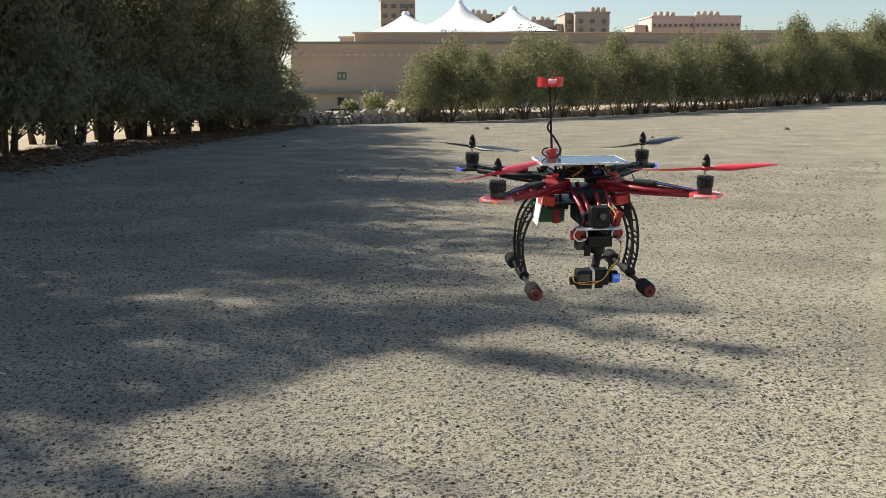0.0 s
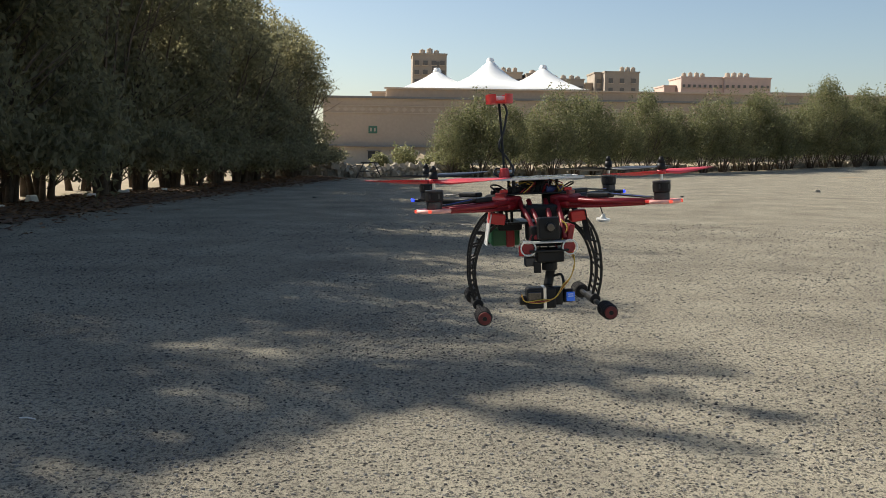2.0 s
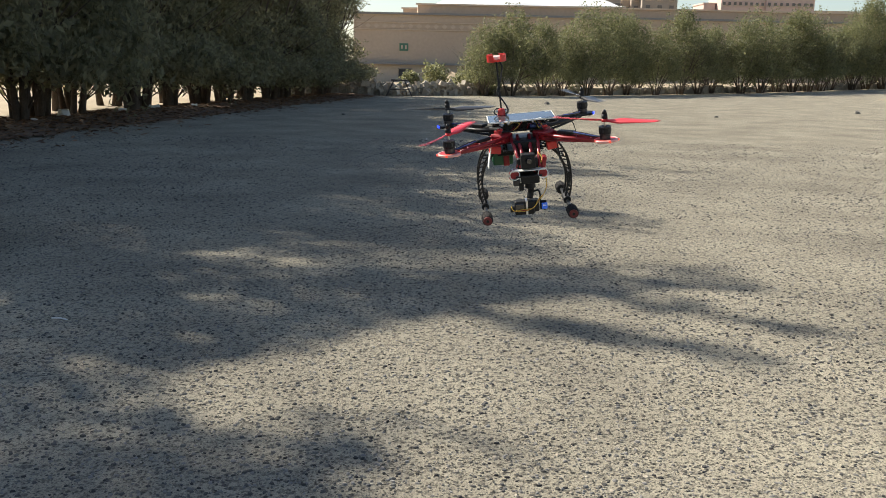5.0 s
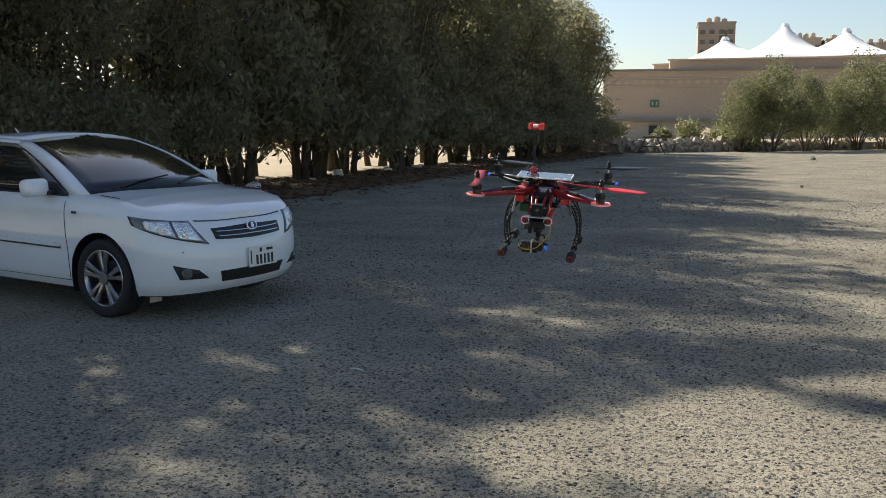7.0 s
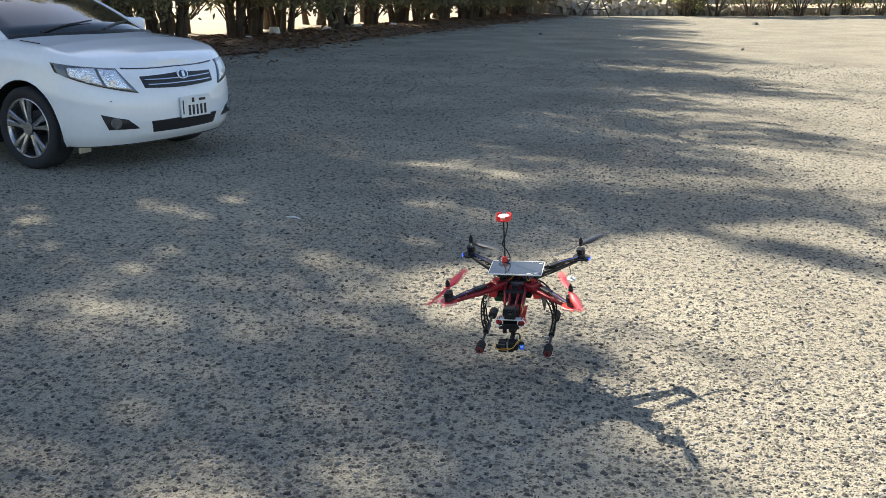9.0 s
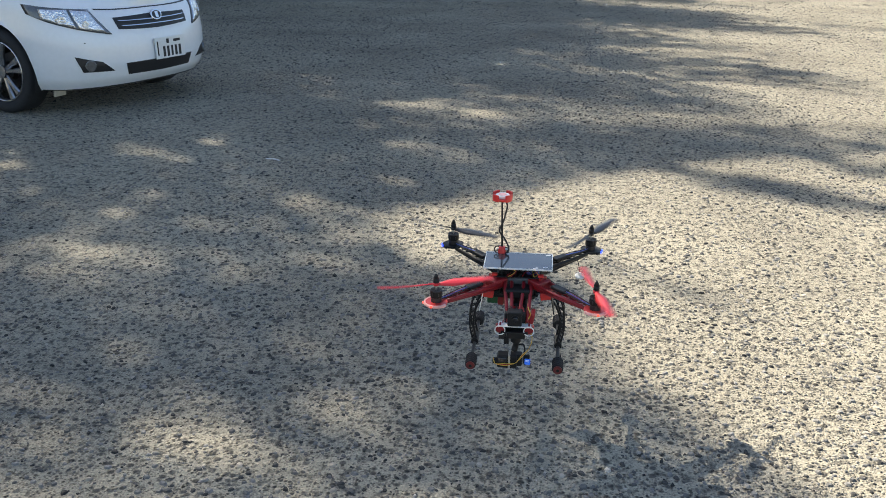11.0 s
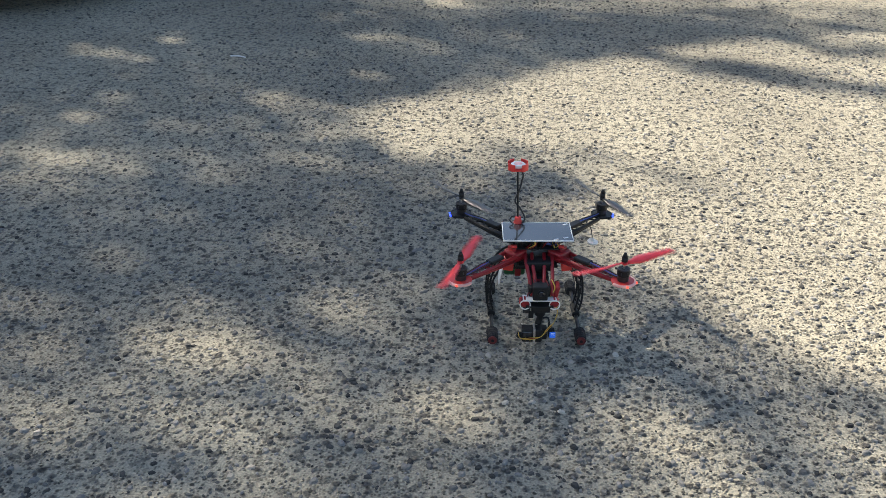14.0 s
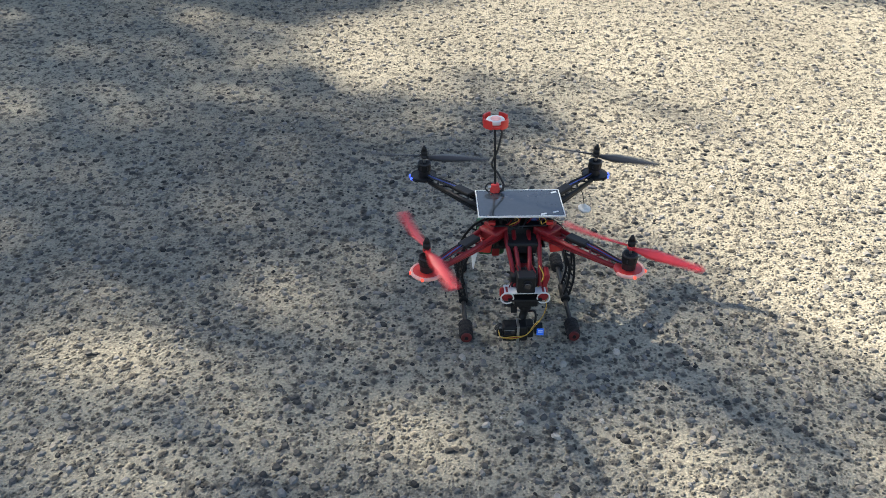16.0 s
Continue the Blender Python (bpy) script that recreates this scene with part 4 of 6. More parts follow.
def landing_gear(sx):
    leg = part("landing_leg", box((0.010, 0.050, 0.016), pose(0.070 * sx, 0.0, 0.212), 0.002), BLACK, drone, "curved black leg of pierced plates")
    path = smooth_curve([(0.058, 0, 0.212), (0.092, 0, 0.196), (0.120, 0, 0.160), (0.133, 0, 0.115), (0.134, 0, 0.070), (0.126, 0, 0.030)], 5)
    for y in (-0.022, 0.022):
        bm = bmesh.new()
        outer, inner = [], []
        for i, p in enumerate(path):
            d = (path[min(i + 1, len(path) - 1)] - path[max(i - 1, 0)]).normalized()
            nrm = Vector((-d.z, 0, d.x))
            w = 0.0085 + 0.0115 * max(0.0, 1 - i / (0.62 * len(path)))
            for lst, s in ((outer, -1), (inner, 1)):
                lst.append((p + nrm * w * s, p + nrm * (w - 0.0055) * s))
        for lst in (outer, inner):      # the two rims of a plate
            vs = [[bm.verts.new((q.x * sx, y + t, q.z)) for q in (a, b) for t in (-0.0015, 0.0015)] for a, b in lst]
            for p, q in zip(vs, vs[1:]):
                for j, k in ((0, 1), (1, 3), (3, 2), (2, 0)):
                    bm.faces.new((p[j], p[k], q[k], q[j]))
            bm.faces.new((vs[0][0], vs[0][1], vs[0][3], vs[0][2]))
            bm.faces.new((vs[-1][0], vs[-1][1], vs[-1][3], vs[-1][2]))
        plate = part("leg_plate", bm, CARBON, leg)
        bm = bmesh.new()
        for i in range(2, len(path) - 1, 3):     # webs across the plate
            a, b = outer[i][1], inner[min(i + 1, len(path) - 1)][1]
            rod(bm, (a.x * sx, y, a.z), (b.x * sx, y, b.z), 0.0022, seg=5)
        plate2 = part("web", bm, CARBON, leg)
    for i in (4, 10, 16, 22):
        p = path[i]
        part("spacer", rod(bmesh.new(), (p.x * sx, -0.024, p.z), (p.x * sx, 0.024, p.z), 0.003, seg=8), BLACK, leg)
    part("tee", cyl(0.0115, 0.0115, 0.060, pose(0.125 * sx, 0, 0.022, 90), 14, 0.002), BLACK, leg)
    skid = part("skid_tube", rod(bmesh.new(), (0.125 * sx, -0.165, 0.018), (0.125 * sx, 0.165, 0.018), 0.0055, seg=12), CARBON, drone)
    for y in (-1, 1):
        sleeve = part("foam_sleeve", cyl(0.0155, 0.0155, 0.052, pose(0.125 * sx, 0.140 * y, 0.018, 90), 20, 0.003), FOAM, skid, "black ribbed foam sleeve with a red end")
        for k in range(4):
            part("rib", cyl(0.0165, 0.0165, 0.005, pose(0.125 * sx, y * (0.120 + 0.012 * k), 0.018, 90), 20, 0.001), FOAM, sleeve)
        part("end_cap", cyl(0.0125, 0.0125, 0.005, pose(0.125 * sx, 0.168 * y, 0.018, 90), 20, 0.001), END_RED if y < 0 else FOAM, sleeve, "dull red round end")
        part("end_hole", cyl(0.0045, 0.0045, 0.002, pose(0.125 * sx, 0.1712 * y, 0.018, 90), 12), BLACK, sleeve)
    # white side plate and red block beside the hub
    part("side_plate", box((0.0025, 0.056, 0.066), pose(0.102 * sx, -0.056, 0.184, 0, -10 * sx, 0), 0.001), EDGE_WHITE if sx < 0 else CARBON, drone, "thin upright side plate")
    part("side_block", box((0.034, 0.032, 0.022), pose(0.084 * sx, -0.064, 0.205, 0, -8 * sx, 0), 0.003), RED_BRIGHT, drone)


landing_gear(-1)
landing_gear(1)


def belly():
    batt = part("battery", box((0.062, 0.110, 0.040), pose(-0.060, 0.045, 0.162), 0.006), GREEN_WRAP, drone, "green wrapped battery pack with red strap")
    part("strap", box((0.018, 0.114, 0.044), pose(-0.050, 0.044, 0.162), 0.003), RED, batt)
    part("strap", box((0.066, 0.014, 0.044), pose(-0.060, 0.065, 0.162), 0.003), BLACK, batt)
    part("battery_sling", box((0.050, 0.100, 0.018), pose(-0.053, 0.010, 0.186), 0.004), BLACK, drone)
    part("belly_box", box((0.050, 0.100, 0.040), pose(0.006, -0.060, 0.172), 0.006), BLACK, drone)
    part("belly_block", box((0.036, 0.030, 0.030), pose(0.004, -0.125, 0.172), 0.004), RED, drone)
    part("battery_tray", box((0.120, 0.110, 0.004), pose(0.0, 0.0, 0.193), 0.001), CARBON, drone)
    for x in (-0.05, 0.05):
        for y in (-0.045, 0.045):
            part("tray_post", cyl(0.003, 0.003, 0.026, pose(x, y, 0.206), 8), BLACK, drone)
    part("transmitter", box((0.034, 0.060, 0.022), pose(0.034, 0.010, 0.178), 0.003), BLACK, drone)
    # slanted red rails that carry the nose
    for x0, x1 in ((-0.034, -0.020), (-0.016, -0.008), (0.018, 0.010), (0.040, 0.034)):
        m = RED
        part("nose_rail", tube(bmesh.new(), [(x0, -0.060, 0.240), (x0, -0.085, 0.228), ((x0 + x1) / 2, -0.140, 0.206), (x1, -0.182, 0.172)], 0.0052, 6), m, drone, "slanted red rail", True)
    # black block added for the dark gaps between the rails
    part("rail_gap_block", box((0.070, 0.050, 0.028), pose(0.002, -0.078, 0.218), 0.005), BLACK, drone)
    part("nose_stack", box((0.060, 0.040, 0.040), pose(0.0, -0.160, 0.176), 0.005), BLACK, drone)
    part("nose_fin", box((0.012, 0.040, 0.034), pose(0.047, -0.160, 0.180, 0, 12, 0), 0.003), RED, drone)
    part("nose_plate", box((0.092, 0.034, 0.003), pose(0, -0.186, 0.166), 0.001), EDGE_WHITE, drone, "thin white plate with wire rings")
    for sx in (-1, 1):
        bm = bmesh.new()
        tube(bm, [(0.040 * sx + 0.014 * math.cos(a), -0.205, 0.156 + 0.014 * math.sin(a)) for a in (2 * math.pi * k / 18 for k in range(19))], 0.0016, 6)
        part("ring", bm, EDGE_WHITE, drone, "pale wire ring", True)
        part("damper", cyl(0.012, 0.012, 0.024, pose(0.040 * sx, -0.188, 0.156, 90), 16, 0.002), RED, drone)
        part("damper", cyl(0.006, 0.006, 0.02, pose(0.048 * sx, -0.170, 0.148), 12, 0.002), RED_BRIGHT, drone)
    cam_box = part("nose_camera", box((0.040, 0.030, 0.042), pose(0.0, -0.196, 0.193), 0.003), BLACK, drone, "square black camera box")
    part("lens", cyl(0.0085, 0.0075, 0.010, pose(0.002, -0.215, 0.196, 90), 20, 0.001), GLASS_DARK, cam_box)
    part("lens_ring", cyl(0.0105, 0.0105, 0.004, pose(0.002, -0.212, 0.196, 90), 20, 0.001), BLACK, cam_box)
    part("gimbal_plate", box((0.075, 0.060, 0.004), pose(0, -0.178, 0.150), 0.001), CARBON, drone)
    part("gimbal_board", box((0.052, 0.036, 0.022), pose(0.004, -0.182, 0.138), 0.003), BLACK, drone)
    part("servo_box", box((0.020, 0.024, 0.018), pose(-0.034, -0.176, 0.128), 0.002), DARK_METAL, drone)
    part("hanger", box((0.014, 0.004, 0.022), pose(-0.022, -0.192, 0.118), 0.001), BLACK, drone)
    # gimbal: stalk, elbow, pivot motors and the camera
    stalk = part("gimbal_stalk", tube(bmesh.new(), smooth_curve([(0.004, -0.180, 0.130), (0.006, -0.176, 0.112), (0.004, -0.172, 0.094), (0.000, -0.176, 0.078)], 4), 0.009, 10), BLACK, drone, smooth=True)
    part("pivot_motor", cyl(0.015, 0.015, 0.016, pose(0.004, -0.178, 0.118), 24, 0.002), BLACK, stalk)
    part("elbow", tube(bmesh.new(), smooth_curve([(0.012, -0.176, 0.098), (0.026, -0.178, 0.100), (0.030, -0.182, 0.086), (0.028, -0.186, 0.072)], 4), 0.0028, 6), BLACK, stalk, smooth=True)
    cradle = part("gimbal_camera", box((0.056, 0.032, 0.040), pose(-0.018, -0.196, 0.060), 0.004), BLACK, drone, "black action camera in the gimbal")
    part("strap", box((0.006, 0.0345, 0.043), pose(-0.012, -0.196, 0.060), 0.001), STEEL, cradle, "grey strap")
    part("front_panel", box((0.026, 0.003, 0.024), pose(-0.032, -0.2125, 0.062), 0.002), GLASS_DARK, cradle)
    part("knob", cyl(0.009, 0.009, 0.014, pose(-0.052, -0.198, 0.056, 0, 90), 16, 0.002), BLACK, cradle)
    part("block", box((0.020, 0.030, 0.034), pose(0.014, -0.192, 0.062), 0.004), BLACK, cradle)
    roll = part("roll_motor", cyl(0.0135, 0.0135, 0.018, pose(0.036, -0.190, 0.060, 0, 90), 22, 0.002), BLACK, drone)
    face = part("blue_label", box((0.016, 0.003, 0.018), pose(0.039, -0.2035, 0.060), 0.001), GLOW_BLUE, roll, "blue square label, made to glow faintly")
    for k in range(2):
        part("mark", box((0.010, 0.001, 0.0016), pose(0.039, -0.2055, 0.061 + 0.004 * k)), EDGE_WHITE, face)
    for k, m in enumerate((WIRE_YELLOW, RED, WIRE_YELLOW)):
        pts = smooth_curve([(-0.056, -0.208, 0.066 + 0.002 * k), (-0.050, -0.216, 0.056), (-0.022, -0.217, 0.052 + 0.003 * k), (0.006, -0.214, 0.060), (0.024, -0.208, 0.078 + 0.003 * k), (0.042, -0.200, 0.100), (0.050, -0.194, 0.126 + 0.004 * k), (0.040, -0.186, 0.150)], 5)
        part("wire", tube(bmesh.new(), pts, 0.0010, 5), m, drone, "thin yellow and red camera wire")
    for k in range(5):
        x = -0.03 + 0.016 * k
        pts = smooth_curve([(x, -0.150, 0.205), (x + 0.008, -0.172, 0.190), (x - 0.004, -0.180, 0.168), (x + 0.006, -0.172, 0.146)], 4)
        part("wire", tube(bmesh.new(), pts, 0.0015, 5), (RED, WIRE_BLACK, WIRE_BLACK, RED, WIRE_YELLOW)[k], drone)
    # white round aerial hanging below a rear arm
    part("aerial_cable", tube(bmesh.new(), [(0.172, 0.165, 0.232), (0.180, 0.155, 0.212), (0.184, 0.146, 0.190)], 0.0014, 6), WIRE_BLACK, drone)
    aerial = part("aerial", cyl(0.015, 0.017, 0.007, pose(0.185, 0.145, 0.176, 8, 6, 0), 24, 0.002), EDGE_WHITE, drone, "white mushroom-shaped aerial")
    part("aerial_cap", cyl(0.007, 0.003, 0.010, pose(0.185, 0.145, 0.185, 8, 6, 0), 16), EDGE_WHITE, aerial)


belly()


# ---- car: x forward from the front axle, y to its left, z up ----
WHITE_PAINT = mat("white_car_paint", (0.80, 0.81, 0.82), 0.22, var=0.03, scale=2, fine=30, coat=0.8)
CAR_GLASS = mat("tinted_car_glass", (0.012, 0.014, 0.015), 0.04, var=0.1, coat=1.0)
CAR_BLACK = mat("black_trim", (0.014, 0.014, 0.015), 0.5, var=0.2)
CHROME = mat("chrome", (0.75, 0.75, 0.76), 0.12, metal=1.0, var=0.05)
ALLOY = mat("silver_alloy", (0.40, 0.40, 0.41), 0.26, metal=0.9, var=0.08)
RUBBER = mat("tyre_rubber", (0.022, 0.022, 0.023), 0.85, var=0.3, scale=30, fine=200, bump=0.2)
LAMP_CLEAR = mat("headlamp_reflector", (0.80, 0.82, 0.85), 0.16, metal=0.85, var=0.35, scale=22, fine=70, bump=0.5, coat=1.0)
LAMP_DARK = mat("headlamp_housing", (0.10, 0.105, 0.11), 0.2, metal=0.3, var=0.3, scale=12, coat=1.0)
AMBER = mat("amber_lens", (0.45, 0.16, 0.03), 0.25, var=0.1, coat=1.0)
PLATE_WHITE = mat("number_plate", (0.72, 0.72, 0.70), 0.45, var=0.05)
TAN_RUBBER = mat("pale_flap", (0.62, 0.56, 0.45), 0.7, var=0.1)


def lerp(x, xs, vs):
    return float(np.interp(x, xs, vs))


def outline(u):
    """Half outline of the car from its rear middle (0) over the side to its nose (1): x, y, and how far it is a front or rear end."""
    if u < 0.15:
        a = u / 0.15 * math.pi / 2
        return -3.2 - 0.44 * math.cos(a) ** 0.75, -0.875 * math.sin(a) ** 0.75, -math.cos(a)
    if u < 0.75:
        return -3.2 + 3.52 * (u - 0.15) / 0.6, -0.875, 0.0
    a = (u - 0.75) / 0.25 * math.pi / 2
    return 0.32 + 0.515 * math.sin(a) ** 0.86, -0.875 * math.cos(a) ** 0.88, math.sin(a)


def shoulder(x):
    return lerp(x, (-3.64, -3.2, -0.6, -0.2, 0.2, 0.40, 0.55, 0.67, 0.76, 0.85), (0.98, 1.01, 0.965, 0.957, 0.928, 0.886, 0.842, 0.800, 0.765, 0.73))


def skin(u, v, out=0.0):
    """A point of the car's side and ends: v from the sill (0) to the shoulder (1)."""
    x, y, end = outline(u)
    z0 = lerp(x, (-3.6, -3.1, 0.3, 0.92), (0.30, 0.22, 0.20, 0.21))
    zs = shoulder(x - (0.10 if end > 0 else 0) * abs(end))
    back = lerp(v, (0, 0.10, 0.28, 0.5, 0.66, 0.8, 0.92, 1), (0.085, 0.03, 0.0, 0.004, 0.02, 0.055, 0.095, 0.15))
    inset = lerp(v, (0, 0.1, 0.3, 0.55, 0.72, 0.85, 0.95, 1), (0.075, 0.03, 0.006, 0.0, 0.012, 0.022, 0.045, 0.085))
    if end < 0:
        back *= 0.6
    k = 1 - inset / 0.875
    px, py = x - back * (1 if end > 0 else -1) * abs(end), y * k
    o = Vector((0, -1, 0)) * (1 - abs(end)) + Vector((1 if end > 0 else -1, 0, 0)) * abs(end)
    return Vector((px, py, z0 + (zs - z0) * v)) + o.normalized() * out


def hood_mid(x):
    return lerp(x, (-3.7, -3.1, -0.45, -0.1, 0.2, 0.42, 0.58, 0.70, 0.85), (1.0, 1.06, 1.06, 1.010, 0.966, 0.918, 0.872, 0.812, 0.735))


def body_mesh():
    bm = bmesh.new()
    us = [0.15 * k / 12 for k in range(12)] + [0.15 + 0.6 * k / 150 for k in range(150)] + [0.75 + 0.25 * k / 26 for k in range(27)]
    vs = [k / 22 for k in range(23)]
    ws = [0.05, 0.12, 0.22, 0.36, 0.52, 0.7, 0.86, 1.0]
    for s in (1, -1):
        cols = []
        for u in us:
            col = [skin(u, v) for v in vs]
            e = col[-1]
            for w in ws:
                zc = max(hood_mid(e.x), e.z + 0.002)
                col.append(Vector((e.x, e.y * (1 - w), e.z + (zc - e.z) * (1 - (1 - w) ** 2.4))))
            cols.append([bm.verts.new((p.x, p.y * s, p.z)) for p in col])
        for a, b in zip(cols, cols[1:]):
            for k in range(len(a) - 1):
                f = (a[k], b[k], b[k + 1], a[k + 1])
                bm.faces.new(f if s > 0 else f[::-1])
    # wheel arches: open the skin and draw the rim onto a true arc
    for cx in (0.0, -2.6):
        r = 0.368
        inside = {v for v in bm.verts if abs(v.co.y) > 0.55 and math.hypot(v.co.x - cx, v.co.z - 0.315) < r}
        dead = [f for f in bm.faces if all(v in inside for v in f.verts)]
        bmesh.ops.delete(bm, geom=dead, context="FACES")
        for v in [v for v in inside if v.is_valid and v.link_faces]:
            d = Vector((v.co.x - cx, 0, v.co.z - 0.315))
            d = d.normalized() * r
            v.co.x, v.co.z = cx + d.x, 0.315 + d.z
    bmesh.ops.remove_doubles(bm, verts=bm.verts, dist=0.0008)
    return bm


def patch(corners, out, nu=14, nv=8, thick=0.006):
    """A panel laid on the skin between (u, v) corners given as lower and upper edge, each from rear to front."""
    (u0, v0, u1, v1), (u2, v2, u3, v3) = corners
    bm = bmesh.new()
    rows = []
    for o in (out, out - thick):
        rows.append([[bm.verts.new(skin((u0 + (u1 - u0) * i / nu) * (1 - j / nv) + (u2 + (u3 - u2) * i / nu) * j / nv, (v0 + (v1 - v0) * i / nu) * (1 - j / nv) + (v2 + (v3 - v2) * i / nu) * j / nv, o)) for i in range(nu + 1)] for j in range(nv + 1)])
    top, low = rows
    for j in range(nv):
        for i in range(nu):
            bm.faces.new((top[j][i], top[j][i + 1], top[j + 1][i + 1], top[j + 1][i]))
    rim = [(0, i) for i in range(nu)] + [(j, nu) for j in range(nv)] + [(nv, i) for i in range(nu, 0, -1)] + [(j, 0) for j in range(nv, 0, -1)]
    for (a, b), (c, d) in zip(rim, rim[1:] + rim[:1]):
        bm.faces.new((top[a][b], top[c][d], low[c][d], low[a][b]))
    return bm


def flip(bm):
    bmesh.ops.scale(bm, vec=(1, -1, 1), verts=bm.verts)
    bmesh.ops.reverse_faces(bm, faces=bm.faces)
    return bm


def sheet(rows, thick=0.004):
    """A curved sheet through rows of points, with some thickness."""
    bm = bmesh.new()
    g = [[bm.verts.new(p) for p in r] for r in rows]
    for a, b in zip(g, g[1:]):
        for k in range(len(a) - 1):
            bm.faces.new((a[k], a[k + 1], b[k + 1], b[k]))
    bmesh.ops.recalc_face_normals(bm, faces=bm.faces)
    bmesh.ops.solidify(bm, geom=bm.faces[:], thickness=thick)
    return bm


def bend(a, b, n, bulge):
    """Points from a to b, bowed by the vector bulge."""
    a, b, bulge = Vector(a), Vector(b), Vector(bulge)
    return [a.lerp(b, k / n) + bulge * (1 - (2 * k / n - 1) ** 2) for k in range(n + 1)]


def wheel(car_ob, x, y, s):
    """s: 1 where the outer face looks to the car's left."""
    w = part("wheel", cyl(0.07, 0.07, 0.10, pose(x, y - s * 0.12, 0.315, 90), 24), CAR_BLACK, car_ob)
    prof = [(0.232, 0.085), (0.246, 0.098), (0.278, 0.104), (0.300, 0.098), (0.3145, 0.078), (0.316, 0.0), (0.3145, -0.078), (0.300, -0.098), (0.278, -0.104), (0.246, -0.098), (0.232, -0.085)]
    def lathe(prof, seg=48):
        bm = bmesh.new()
        rings = [[bm.verts.new((x + r * math.cos(a), y + s * (d - 0.10), 0.315 + r * math.sin(a))) for r, d in prof] for a in (2 * math.pi * k / seg for k in range(seg))]
        for a, b in zip(rings, rings[1:] + rings[:1]):
            for k in range(len(prof) - 1):
                bm.faces.new((a[k], a[k + 1], b[k + 1], b[k]))
        return bm
    part("tyre", lathe(prof), RUBBER, w, "black tyre", True)
    part("rim", lathe([(0.233, -0.08), (0.233, 0.086), (0.226, 0.095), (0.216, 0.088), (0.210, 0.03), (0.208, -0.08)]), ALLOY, w, "silver alloy rim", True)
    part("brake_disc", cyl(0.13, 0.13, 0.02, pose(x, y - s * 0.13, 0.315, 90), 32), DARK_METAL, w)
    part("hub", cyl(0.052, 0.040, 0.03, pose(x, y - s * 0.022, 0.315, 90 * s), 20, 0.003), ALLOY, w)
    for k in range(10):
        a = 2 * math.pi * (k // 2) / 5 + (0.19 if k % 2 else -0.19) + 0.3
        i, o = Vector((math.cos(a * 1.0) * 0.05, 0, math.sin(a) * 0.05)), Vector((math.cos(a) * 0.220, 0, math.sin(a) * 0.220))
        bm = bmesh.new()
        d = (o - i).normalized()
        n = Vector((-d.z, 0, d.x))
        c = Vector((x, y, 0.315))
        vs = []
        for p, wd, yy in ((i, 0.017, -0.030), (i.lerp(o, 0.5), 0.017, -0.018), (o, 0.028, -0.012)):
            vs.append([bm.verts.new(c + p + n * q * wd + Vector((0, s * (yy + e), 0))) for q, e in ((-1, 0), (-0.6, 0.012), (0.6, 0.012), (1, 0), (0.8, -0.02), (-0.8, -0.02))])
        for p, q in zip(vs, vs[1:]):
            for j in range(6):
                bm.faces.new((p[j], p[(j + 1) % 6], q[(j + 1) % 6], q[j]))
        bm.faces.new(vs[0])
        bm.faces.new(vs[-1])
        part("spoke", bm, ALLOY, w, smooth=False)
    return w


